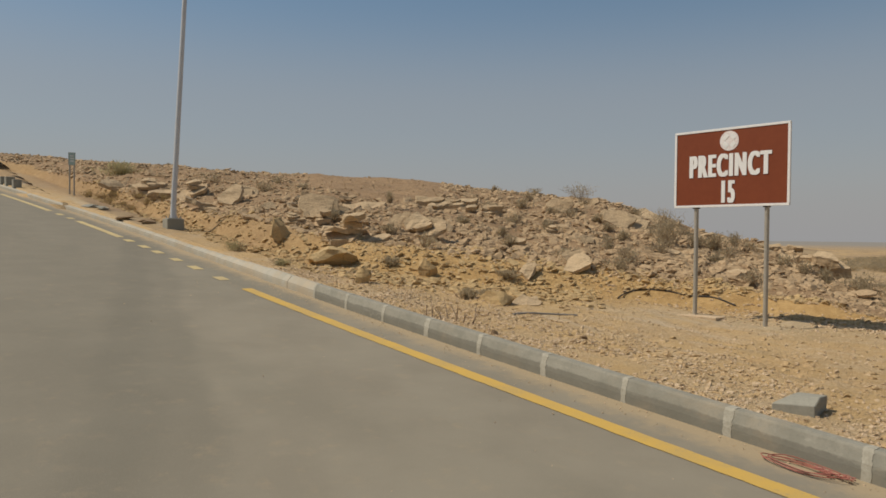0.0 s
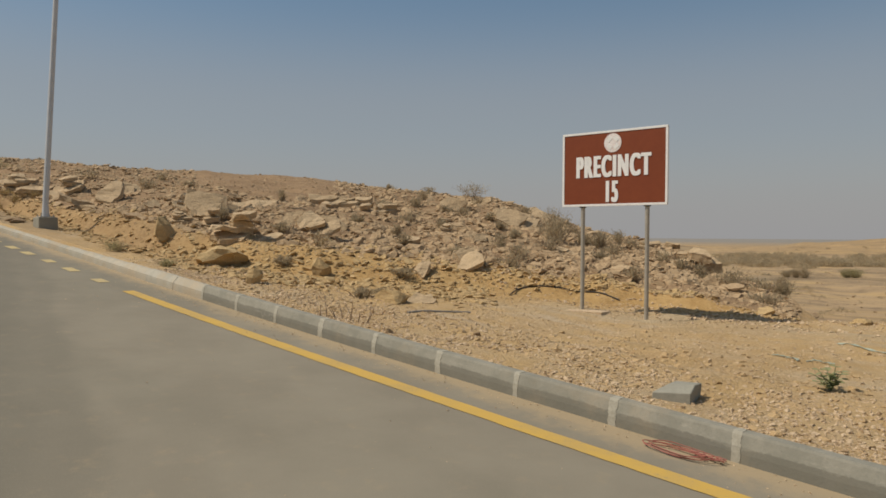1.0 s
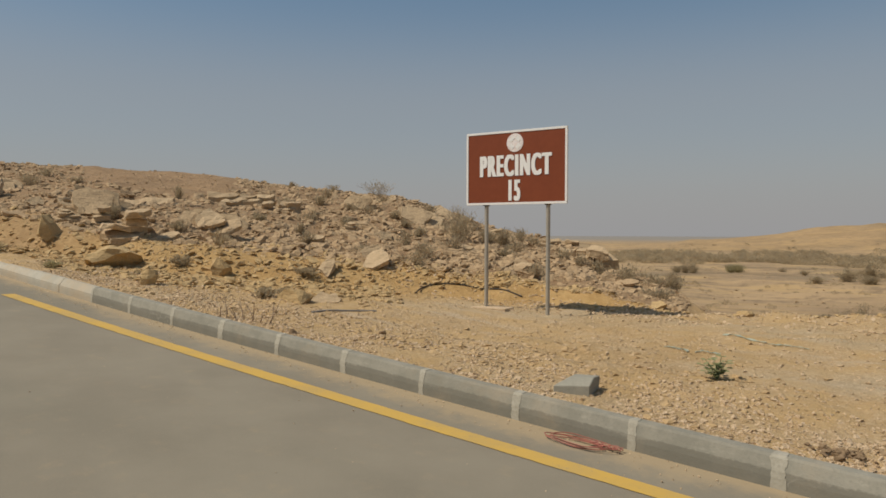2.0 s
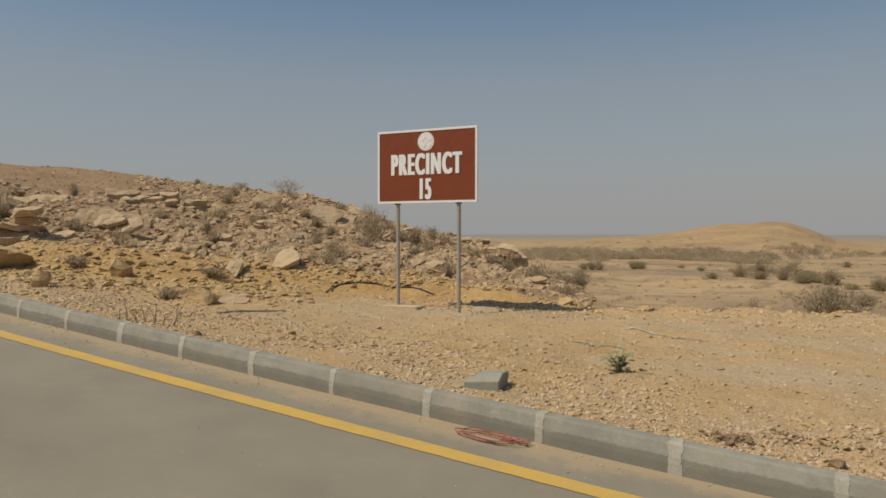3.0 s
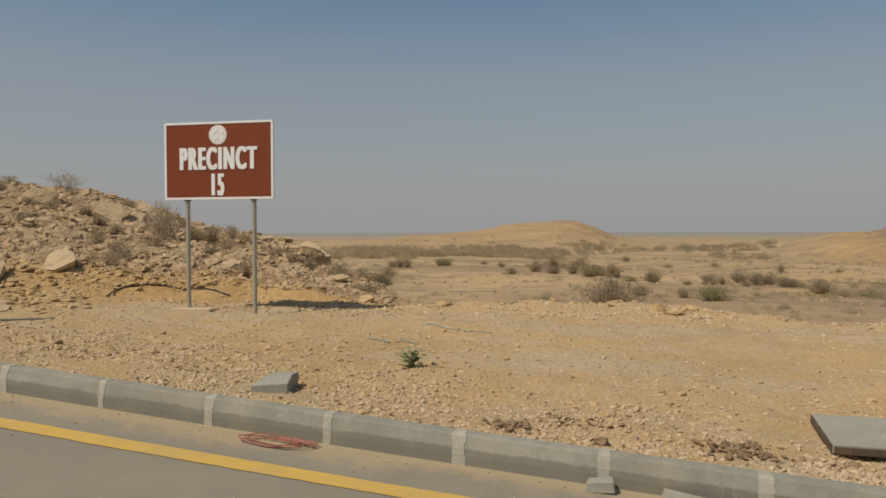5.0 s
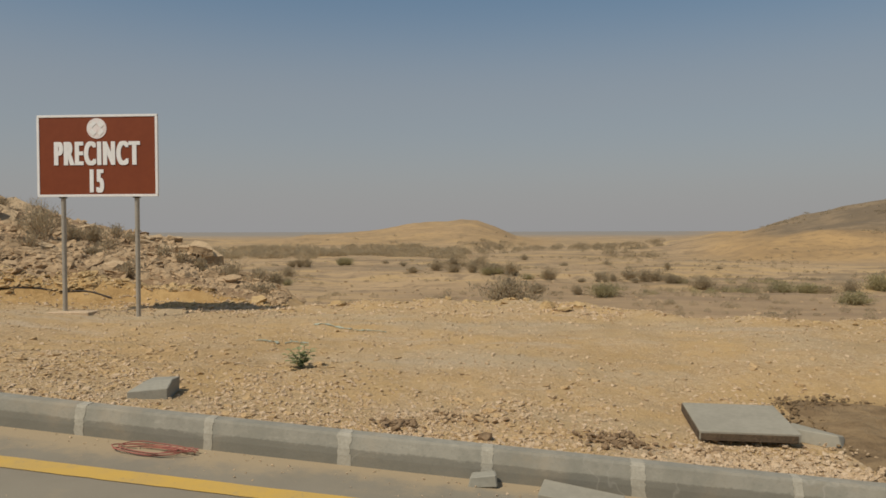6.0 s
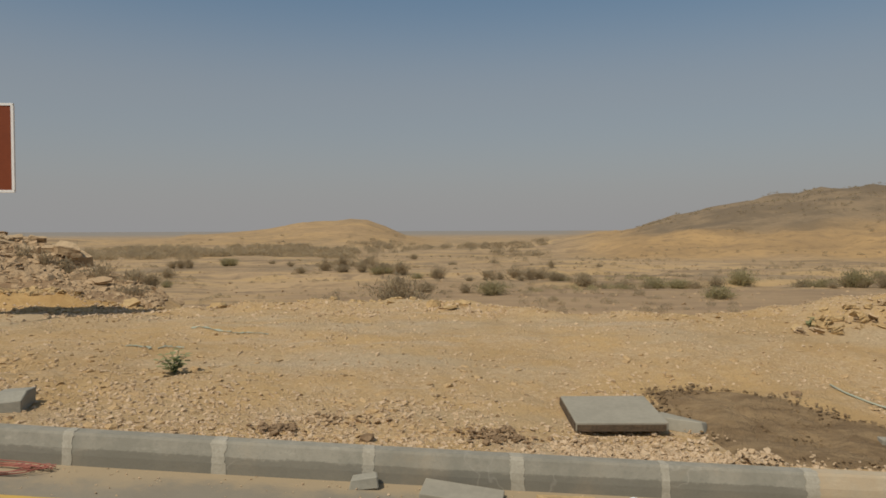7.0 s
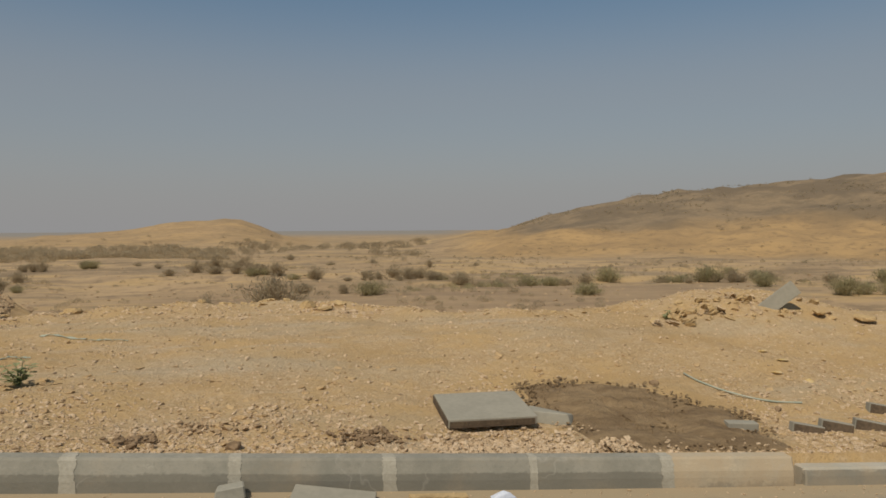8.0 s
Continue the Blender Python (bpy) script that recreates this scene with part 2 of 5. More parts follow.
def ground_mat():
    n = Nodes("desert_ground", 0.95)
    n.geo()
    big, mid, fine, grit = n.noise(0.35, 5), n.noise(1.7, 5, 0.6), n.noise(9, 6, 0.7), n.noise(55, 4, 0.7)
    sand = n.mix(n.ramp(mid, 0.35, 0.65), (0.525, 0.352, 0.160), (0.475, 0.325, 0.162))
    sand = n.mix(n.math("MULTIPLY", n.ramp(n.noise(0.5, 5, 0.6, (0.35, 1.3, 1)), 0.48, 0.66), 0.75), sand, (0.45, 0.36, 0.235))
    sand = n.mix(n.math("MULTIPLY", n.ramp(big, 0.5, 0.66), 0.6), sand, (0.43, 0.28, 0.12))
    sand = n.mix(n.math("MULTIPLY", n.ramp(fine, 0.52, 0.72), 0.6), sand, (0.58, 0.43, 0.26))
    sand = n.mix(n.math("MULTIPLY", n.ramp(n.noise(1.1, 6, 0.7, (0.5, 1.6, 1)), 0.5, 0.62), 0.3), sand, (0.41, 0.265, 0.12))
    sand = n.mix(n.math("MULTIPLY", n.ramp(n.noise(0.8, 6, 0.7, (0.3, 1.8, 1)), 0.55, 0.66), 0.6), sand, (0.50, 0.395, 0.27))
    sand = n.mix(n.math("MULTIPLY", n.ramp(grit, 0.55, 0.70), 0.45), sand, (0.26, 0.18, 0.10))
    # chippings of mixed tone pressed into the sand
    for size, amount in ((26, 0.13), (70, 0.20)):
        tone = n.t.nodes.new("ShaderNodeSeparateColor")
        n.put(tone.inputs[0], n.cells(size, "Color"))
        sand = n.mix(n.math("MULTIPLY", n.math("MULTIPLY", n.ramp(tone.outputs[0], 0.62, 0.95), n.ramp(mid, 0.4, 0.6)), amount * 2), sand, (0.66, 0.51, 0.335))
        sand = n.mix(n.math("MULTIPLY", n.ramp(tone.outputs[1], 0.66, 0.95), amount), sand, (0.31, 0.20, 0.10))
    hill = n.mix(n.ramp(n.math("ADD", n.math("MULTIPLY", fine, 0.6), n.math("MULTIPLY", mid, 0.4)), 0.36, 0.64), (0.235, 0.148, 0.078), (0.345, 0.228, 0.125))
    hill = n.mix(n.math("MULTIPLY", n.ramp(grit, 0.5, 0.65), 0.5), hill, (0.40, 0.285, 0.165))
    bank = n.mix(n.ramp(n.math("ADD", n.math("MULTIPLY", fine, 0.6), n.math("MULTIPLY", mid, 0.4)), 0.38, 0.62), (0.41, 0.250, 0.095), (0.53, 0.345, 0.145))
    bank = n.mix(n.math("MULTIPLY", n.ramp(grit, 0.54, 0.68), 0.4), bank, (0.27, 0.165, 0.075))
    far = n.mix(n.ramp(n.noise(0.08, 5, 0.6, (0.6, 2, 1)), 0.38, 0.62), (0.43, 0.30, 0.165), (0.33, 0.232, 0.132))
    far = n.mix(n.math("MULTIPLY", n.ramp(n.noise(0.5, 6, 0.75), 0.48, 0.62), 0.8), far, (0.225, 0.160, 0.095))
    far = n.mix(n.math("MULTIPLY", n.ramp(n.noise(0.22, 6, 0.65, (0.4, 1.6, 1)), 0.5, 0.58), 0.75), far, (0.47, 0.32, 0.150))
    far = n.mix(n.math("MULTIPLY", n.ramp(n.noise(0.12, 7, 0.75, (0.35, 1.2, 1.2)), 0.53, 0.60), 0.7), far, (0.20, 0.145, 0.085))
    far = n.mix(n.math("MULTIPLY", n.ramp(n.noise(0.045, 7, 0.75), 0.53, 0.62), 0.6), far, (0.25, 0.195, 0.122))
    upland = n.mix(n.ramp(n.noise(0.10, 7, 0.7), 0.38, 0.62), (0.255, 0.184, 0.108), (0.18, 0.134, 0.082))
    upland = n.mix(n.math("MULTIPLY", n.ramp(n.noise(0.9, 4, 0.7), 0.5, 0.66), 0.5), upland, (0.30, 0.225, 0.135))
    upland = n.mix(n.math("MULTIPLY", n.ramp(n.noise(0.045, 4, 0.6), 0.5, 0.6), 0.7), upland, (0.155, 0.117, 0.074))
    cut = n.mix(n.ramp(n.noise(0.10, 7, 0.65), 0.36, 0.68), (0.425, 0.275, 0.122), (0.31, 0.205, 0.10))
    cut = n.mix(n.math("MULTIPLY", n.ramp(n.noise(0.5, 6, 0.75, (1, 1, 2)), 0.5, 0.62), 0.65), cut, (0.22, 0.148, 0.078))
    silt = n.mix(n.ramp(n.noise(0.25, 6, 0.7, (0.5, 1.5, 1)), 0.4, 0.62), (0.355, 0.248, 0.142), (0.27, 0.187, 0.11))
    # far ground greyed by distance: aerial haze painted into its colour
    far = n.mix(n.attr("far_haze"), far, (0.25, 0.225, 0.19))
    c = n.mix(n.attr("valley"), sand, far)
    c = n.mix(n.attr("silt"), c, silt)
    c = n.mix(n.attr("cut"), c, cut)
    c = n.mix(n.attr("upland"), c, upland)
    c = n.mix(n.attr("bank"), c, bank)
    c = n.mix(n.attr("hill"), c, hill)
    relief = n.math("ADD", n.math("MULTIPLY", fine, 1.0), n.math("MULTIPLY", grit, 0.5))
    return n.done(c, relief, 0.8, 0.05)


def road_mat():
    n = Nodes("dusty_asphalt", 0.85)
    n.geo()
    big, mid, grit = n.noise(0.5, 4, 0.5, (0.15, 1.1, 1)), n.noise(1.3, 5), n.noise(160, 3, 0.7)
    c = n.mix(n.ramp(mid, 0.3, 0.7), (0.224, 0.193, 0.140), (0.256, 0.222, 0.162))
    c = n.mix(n.math("MULTIPLY", n.ramp(big, 0.45, 0.7), 0.35), c, (0.165, 0.150, 0.108))
    # broad tyre marks swinging away from the kerb
    axis = n.t.nodes.new("ShaderNodeSeparateXYZ")
    n.put(axis.inputs[0], n.co)
    s = n.math("ADD", axis.outputs["Y"], n.math("MULTIPLY", axis.outputs["X"], 0.247))
    s = n.math("ADD", s, n.math("MULTIPLY", n.math("SUBTRACT", n.noise(0.5, 6, 0.65), 0.5), 1.0))
    mark = n.math("MULTIPLY", n.ramp(s, 0.62, 0.36), n.ramp(axis.outputs["X"], -1.5, -5.0))
    second = n.math("MULTIPLY", n.ramp(s, -0.55, -0.25), n.ramp(s, 0.20, -0.05))
    wear = n.math("ADD", n.math("MULTIPLY", mark, 0.36), n.math("MULTIPLY", n.math("MULTIPLY", second, n.ramp(axis.outputs["X"], -1.5, -4.0)), 0.2))
    c = n.mix(wear, c, (0.130, 0.117, 0.086))
    c = n.mix(n.math("MULTIPLY", n.ramp(grit, 0.52, 0.7), 0.4), c, (0.32, 0.29, 0.23))
    dust = n.ramp(n.math("ADD", n.math("MULTIPLY", n.noise(5, 6, 0.7), 0.9), n.math("MULTIPLY", n.attr("dust"), 0.66)), 0.46, 0.96)
    c = n.mix(n.math("MULTIPLY", dust, 0.85), c, (0.38, 0.29, 0.175))
    return n.done(c, grit, 0.35, 0.004)


def kerb_mat(name, a, b, sandy=0.0):
    n = Nodes(name, 0.9)
    n.geo()
    fine, mid = n.noise(45, 5, 0.65), n.noise(3.8, 6, 0.7)
    c = n.mix(n.ramp(mid, 0.38, 0.62), a, b)
    c = n.mix(n.math("MULTIPLY", n.ramp(n.noise(11, 6, 0.75, (0.5, 1, 1.6)), 0.56, 0.70), 0.5), c, tuple(1.35 * q for q in b))
    c = n.mix(n.math("MULTIPLY", n.ramp(fine, 0.5, 0.72), 0.35), c, tuple(0.7 * q for q in a))
    # face darker towards the bottom, along an uneven line
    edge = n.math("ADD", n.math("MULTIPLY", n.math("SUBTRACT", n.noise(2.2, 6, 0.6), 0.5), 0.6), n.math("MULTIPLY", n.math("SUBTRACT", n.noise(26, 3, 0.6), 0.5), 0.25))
    low = n.ramp(n.math("ADD", n.attr("face_low"), edge), 0.47, 0.56)
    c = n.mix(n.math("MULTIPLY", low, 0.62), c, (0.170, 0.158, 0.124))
    vein = n.math("ABSOLUTE", n.math("SUBTRACT", n.noise(2.6, 3, 0.5), 0.5))
    c = n.mix(n.math("MULTIPLY", n.math("MULTIPLY", n.ramp(vein, 0.012, 0.0), n.ramp(n.noise(1.1, 2), 0.52, 0.62)), 0.3), c, (0.45, 0.42, 0.35))
    info = n.t.nodes.new("ShaderNodeObjectInfo")
    c = n.mix(n.math("MULTIPLY", info.outputs["Random"], 0.28), c, tuple(0.62 * q for q in a))
    c = n.mix(n.math("MULTIPLY", n.ramp(n.noise(1.6, 5, 0.65), 0.5 - 0.4 * sandy, 0.8 - 0.4 * sandy), 0.35 + 0.5 * sandy), c, (0.46, 0.34, 0.205))
    return n.done(c, fine, 0.4, 0.006)


def worn_paint(name="yellow_road_paint", a=(0.57, 0.36, 0.08), b=(0.51, 0.335, 0.10)):
    n = Nodes(name, 0.75)
    n.geo()
    fine, mid = n.noise(38, 6, 0.7), n.noise(2.4, 5, 0.6)
    c = n.mix(n.ramp(mid, 0.35, 0.65), a, b)
    c = n.mix(n.math("MULTIPLY", n.ramp(n.math("ADD", fine, n.math("MULTIPLY", mid, 0.35)), 0.74, 0.92), 0.7), c, (0.25, 0.225, 0.16))
    return n.done(c, fine, 0.25, 0.003)


def damp_mat():
    n = Nodes("damp_earth", 0.92)
    n.geo()
    fine, mid, grit = n.noise(14, 7, 0.75), n.noise(2.6, 6, 0.65, (1.0, 2.2, 1)), n.noise(60, 4, 0.7)
    c = n.mix(n.ramp(mid, 0.36, 0.66), (0.215, 0.142, 0.073), (0.335, 0.232, 0.122))
    c = n.mix(n.math("MULTIPLY", n.ramp(fine, 0.5, 0.72), 0.7), c, (0.34, 0.235, 0.125))
    c = n.mix(n.math("MULTIPLY", n.ramp(grit, 0.56, 0.7), 0.6), c, (0.12, 0.078, 0.042))
    c = n.mix(n.math("MULTIPLY", n.ramp(n.noise(1.2, 4, 0.6), 0.55, 0.72), 0.7), c, (0.40, 0.28, 0.15))
    return n.done(c, n.math("ADD", fine, n.math("MULTIPLY", grit, 0.5)), 0.9, 0.04)


GROUND, ROAD = ground_mat(), road_mat()
KERB = kerb_mat("cast_concrete", (0.255, 0.24, 0.19), (0.315, 0.292, 0.232))
KERB_SANDY = kerb_mat("sand_crusted_concrete", (0.40, 0.345, 0.25), (0.45, 0.385, 0.275), 0.5)
KERB_DUSTY = kerb_mat("dusty_concrete", (0.40, 0.37, 0.295), (0.46, 0.42, 0.335), 0.25)
MORTAR = plain("mortar", (0.42, 0.385, 0.305), (0.33, 0.302, 0.235), 9)
ROCK = stone("limestone_rubble", (0.315, 0.212, 0.115), (0.425, 0.302, 0.176), (0.21, 0.137, 0.073))
PEBBLE = stone("gravel", (0.47, 0.318, 0.165), (0.64, 0.483, 0.315), (0.36, 0.235, 0.12), 12)
ROCK_PALE = stone("pale_limestone", (0.385, 0.275, 0.158), (0.475, 0.35, 0.21), (0.22, 0.148, 0.082))
DARK_FACE = plain("dark_brown_face", (0.085, 0.062, 0.040), (0.14, 0.10, 0.062), 9, 0.95, 0, 0.6, 0.01)
ROCK_OCHRE = stone("ochre_stone", (0.40, 0.27, 0.125), (0.46, 0.325, 0.16), (0.27, 0.18, 0.09))
CLOD = stone("earth_clod", (0.41, 0.272, 0.135), (0.50, 0.348, 0.18), (0.33, 0.208, 0.10), 6)
ROCK_DARK = stone("dark_stone", (0.20, 0.13, 0.07), (0.27, 0.185, 0.105), (0.13, 0.085, 0.048))
YELLOW = worn_paint()
PALE_YELLOW = worn_paint("faded_yellow_paint", (0.53, 0.41, 0.19), (0.47, 0.36, 0.18))
SIGN_RED = plain("sign_brown_red", (0.205, 0.050, 0.018), (0.185, 0.044, 0.016), 2, 0.55, 0, 0.02, 0.001)
SIGN_WHITE = plain("sign_white", (0.80, 0.79, 0.76), (0.72, 0.71, 0.68), 6, 0.5, 0, 0.05, 0.002)
POST = plain("galvanised_post", (0.36, 0.33, 0.27), (0.43, 0.395, 0.33), 7, 0.5, 0.35, 0.1, 0.002)
POLE = plain("pole_paint", (0.60, 0.60, 0.59), (0.53, 0.53, 0.52), 3, 0.5, 0.2, 0.1, 0.002)
CONCRETE = plain("grey_concrete", (0.265, 0.25, 0.20), (0.315, 0.295, 0.235), 6, 0.9, 0, 0.4, 0.006)
CONCRETE_SLAB = plain("pale_grey_slab", (0.272, 0.25, 0.193), (0.318, 0.291, 0.225), 4, 0.85, 0, 0.3, 0.004)
DAMP = damp_mat()
BLACK = plain("black_rubber", (0.035, 0.03, 0.026), (0.055, 0.045, 0.036), 12, 0.6)
GREY_STRIP = plain("grey_strip", (0.25, 0.225, 0.185), (0.31, 0.275, 0.225), 9, 0.7)
RED_WIRE = plain("red_wire", (0.36, 0.13, 0.09), (0.30, 0.11, 0.08), 12, 0.6)
GREEN_STRAP = plain("faded_green_plastic", (0.30, 0.34, 0.26), (0.40, 0.39, 0.29), 6, 0.6)
LEAF = leafy("grey_green_leaf", (0.33, 0.36, 0.18), (0.40, 0.41, 0.23), 6, 0.4)
LEAF_DRY = leafy("dry_scrub_leaf", (0.52, 0.42, 0.27), (0.44, 0.355, 0.225), 2.0, 0.55)
LEAF_GREEN = leafy("scrub_green_leaf", (0.44, 0.385, 0.205), (0.47, 0.405, 0.235), 2.0, 0.55)
STRAW = leafy("dry_straw", (0.42, 0.31, 0.14), (0.36, 0.265, 0.13))
TWIG = plain("dry_twig", (0.24, 0.17, 0.105), (0.30, 0.22, 0.14), 9, 0.9)
TEAL = plain("teal_sign_face", (0.34, 0.46, 0.43), (0.40, 0.50, 0.46), 9, 0.6)


# ---- building helpers ----
def finish(bm, name, material, smooth_faces=False):
    me = bpy.data.meshes.new(name)
    bmesh.ops.recalc_face_normals(bm, faces=bm.faces)
    bm.to_mesh(me)
    bm.free()
    for m in material if isinstance(material, (list, tuple)) else [material]:
        me.materials.append(m)
    if smooth_faces:
        me.polygons.foreach_set("use_smooth", [True] * len(me.polygons))
    return me


def part(name, bm, material, parent, label=""):
    me = bm if isinstance(bm, bpy.types.Mesh) else finish(bm, name, material)
    ob = new(name, me)
    ob.parent = parent
    return tagged(ob, label)


def thing(name, bm, material, label, category, group="", kind="", at=None):
    me = bm if isinstance(bm, bpy.types.Mesh) else (None if bm is None else finish(bm, name, material))
    ob = new(name, me)
    if at is not None:
        ob.matrix_world = at
    return tagged(ob, label, category, group, kind)


def box(x0, x1, y0, y1, z0, z1, bevel=0.0, bm=None):
    bm = bm or bmesh.new()
    made = bmesh.ops.create_cube(bm, size=1.0)["verts"]
    for v in made:
        v.co = Vector((x0 + (v.co.x + 0.5) * (x1 - x0), y0 + (v.co.y + 0.5) * (y1 - y0), z0 + (v.co.z + 0.5) * (z1 - z0)))
    if bevel:
        edges = {e for v in made for e in v.link_edges}
        bmesh.ops.bevel(bm, geom=list(edges), offset=bevel, segments=2, affect="EDGES", profile=0.6)
    return bm


def tube(points, radius, sides=8, bm=None, tip=None):
    """A bent round bar through points, tapering to tip."""
    bm = bm or bmesh.new()
    pts = [Vector(p) for p in points]
    rings = []
    for i, p in enumerate(pts):
        way = (pts[min(i + 1, len(pts) - 1)] - pts[max(i - 1, 0)]).normalized()
        side = way.cross(Vector((0, 0, 1)))
        side = side.normalized() if side.length > 0.05 else Vector((1, 0, 0))
        up = side.cross(way)
        k = i / max(1, len(pts) - 1)
        r = radius if tip is None else radius + (tip - radius) * k
        rings.append([bm.verts.new(p + r * (math.cos(a) * side + math.sin(a) * up)) for a in (2 * math.pi * j / sides for j in range(sides))])
    for a, b in zip(rings, rings[1:]):
        for j in range(sides):
            bm.faces.new((a[j], a[(j + 1) % sides], b[(j + 1) % sides], b[j]))
    bm.faces.new(rings[0][::-1]), bm.faces.new(rings[-1])
    return bm


def spline(points, steps=6):
    """Points on a smooth line through the given ones."""
    p = [Vector(q) for q in points]
    out = []
    for i in range(len(p) - 1):
        a, b, c, d = p[max(i - 1, 0)], p[i], p[i + 1], p[min(i + 2, len(p) - 1)]
        for j in range(steps):
            t = j / steps
            out.append(0.5 * (2 * b + (c - a) * t + (2 * a - 5 * b + 4 * c - d) * t * t + (3 * b - a - 3 * c + d) * t ** 3))
    return out + [p[-1]]


def hull(points, bevel=0.0):
    bm = bmesh.new()
    for p in points:
        bm.verts.new(p)
    made = bmesh.ops.convex_hull(bm, input=bm.verts)
    junk = [g for g in made["geom_interior"] + made["geom_unused"] if isinstance(g, bmesh.types.BMVert)]
    bmesh.ops.delete(bm, geom=list(set(junk)), context="VERTS")
    bmesh.ops.dissolve_limit(bm, angle_limit=radians(9), verts=bm.verts, edges=bm.edges)
    if bevel:
        bmesh.ops.bevel(bm, geom=bm.edges[:], offset=bevel, segments=1, affect="EDGES")
    bmesh.ops.triangulate(bm, faces=bm.faces)
    return bm


def stone_points(rng, count, flat):
    pts = []
    for _ in range(count):
        d = Vector((rng.gauss(0, 1), rng.gauss(0, 1), rng.gauss(0, 1))).normalized()
        m = max(abs(d.x), abs(d.y), abs(d.z))
        d = d / (0.55 * m + 0.45)
        pts.append(Vector((d.x * 0.5, d.y * 0.5, d.z * 0.5 * flat)))
    return pts


def scatter_mesh(name, spots, shapes, material):
    """Many small pieces as one mesh. spots: x, y, z, size, turn, tilt x, tilt y."""
    verts, faces, base = [], [], 0
    for i, (x, y, z, s, turn, ta, tb) in enumerate(spots):
        v, f = shapes[i % len(shapes)]
        m = np.array(Euler((ta, tb, turn)).to_matrix()) * s
        verts.append(v @ m.T + (x, y, z))
        faces.append(f + base)
        base += len(v)
    me = bpy.data.meshes.new(name)
    me.from_pydata(np.concatenate(verts).tolist(), [], np.concatenate(faces).tolist())
    me.materials.append(material)
    return me


def scatter(name, spots, shapes, material, label, category):
    return tagged(new(name, scatter_mesh(name, spots, shapes, material)), label, category, kind="stuff")


def shapes_of(count, points, flat, seed):
    rng, out = random.Random(seed), []
    for _ in range(count):
        bm = hull(stone_points(rng, points, flat * rng.uniform(0.7, 1.3)))
        bm.verts.ensure_lookup_table()
        bm.verts.index_update()
        out.append((np.array([v.co[:] for v in bm.verts]), np.array([[v.index for v in f.verts] for f in bm.faces])))
        bm.free()
    return out


# ---- ground sheet ----
def steps(fine0, fine1, step, low, high, growth):
    mid = list(np.arange(fine0, fine1, step))
    up, down = [fine1], [fine0]
    s = step
    while up[-1] < high:
        s *= growth
        up.append(up[-1] + s)
    s = step
    while down[-1] > low:
        s *= growth
        down.append(down[-1] - s)
    return np.array(down[:0:-1] + mid + up)


def build_ground():
    gx = steps(-13.0, 7.0, 0.08, -4400, 4400, 1.034)
    gy = np.concatenate([-np.geomspace(4300, 9, 40), np.linspace(-8.5, 4.9, 24), steps(5.06, 13.4, 0.08, 5.07, 4400, 1.034)])
    x, y = np.meshgrid(gx, gy)
    near = np.exp(-((y - 4.9) / 0.2) ** 2) + (y > 4.9) * np.exp(-np.maximum(y - 5.3, 0) / 8)
    y = y + bend(x) * np.clip(near, 0, 1)
    z = land(x, y)
    nx, ny = len(gx), len(gy)
    me = bpy.data.meshes.new("ground")
    i = np.arange(nx * ny).reshape(ny, nx)
    quads = np.stack([i[:-1, :-1], i[:-1, 1:], i[1:, 1:], i[1:, :-1]], -1).reshape(-1, 4)
    me.vertices.add(nx * ny)
    me.vertices.foreach_set("co", np.stack([x, y, z], -1).astype(np.float32).ravel())
    me.loops.add(quads.size)
    me.loops.foreach_set("vertex_index", quads.astype(np.int32).ravel())
    me.polygons.add(len(quads))
    me.polygons.foreach_set("loop_start", np.arange(0, quads.size, 4, dtype=np.int32))
    me.polygons.foreach_set("use_smooth", np.ones(len(quads), dtype=bool))
    me.update(calc_edges=True)
    # kinds of soil, and a greying with distance that paints in haze
    r, az = np.hypot(x, y), np.degrees(np.arctan2(x, y))
    rf, rh = np.interp(az, FOOT_AZ, FOOT_R), np.interp(az, HILL_AZ, HILL_R)
    blot = grain(x, y, 3.0, 91, 4)
    on = smooth(-17, -21, az) * (1 - smooth(-100, -108, az))
    k = (r - rf) / np.maximum(rh - rf, 0.1)
    soil = {
        "hill": on * smooth(0.05, 0.085, k + 0.03 * blot) * (1 - smooth(3.5, 6, r - rh)),
        "bank": np.clip(smooth(-0.10, -0.01, k + 0.05 * blot) * on * 0.95 * (1 - smooth(0, 4, r - rh)), 0, 1),
        "valley": smooth(1, 14, r - np.interp(az, LEDGE_AZ, LEDGE_R)) * (y > 5),
        "cut": smooth(9, 16, az) * smooth(112, 126, r + 6 * grain(x, y, 30, 95, 3)) * (y > 0) * (1 - smooth(88, 100, az)),
        "upland": smooth(13, 18, az) * smooth(148, 166, r + 12 * grain(x, y, 30, 97, 3)) * (y > 0) * (1 - smooth(88, 100, az)),
    }
    roadside = smooth(-12, -17, x) * smooth(0.5, 1.5, y - 5.08 - bend(x)) * (x > -60)
    soil["hill"] = np.maximum(soil["hill"], 0.75 * roadside * (r < rh) * (0.8 + 0.4 * blot))
    soil["silt"] = smooth(16, 26, r) * (1 - smooth(52, 64, r + 22 * grain(x, y, 18, 99, 3))) * smooth(-26, -4, az + 9 * blot) * 0.85 * (y > 5)
    soil["far_haze"] = smooth(300, 1100, r)
    soil["cut"] = np.maximum(soil["cut"], 0.5 * smooth(-30, -16, az) * (1 - smooth(-1, 2, az)) * smooth(190, 230, r) * (1 - smooth(400, 600, r)))
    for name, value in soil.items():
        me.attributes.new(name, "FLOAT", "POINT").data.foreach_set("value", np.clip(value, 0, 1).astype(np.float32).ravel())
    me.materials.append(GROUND)
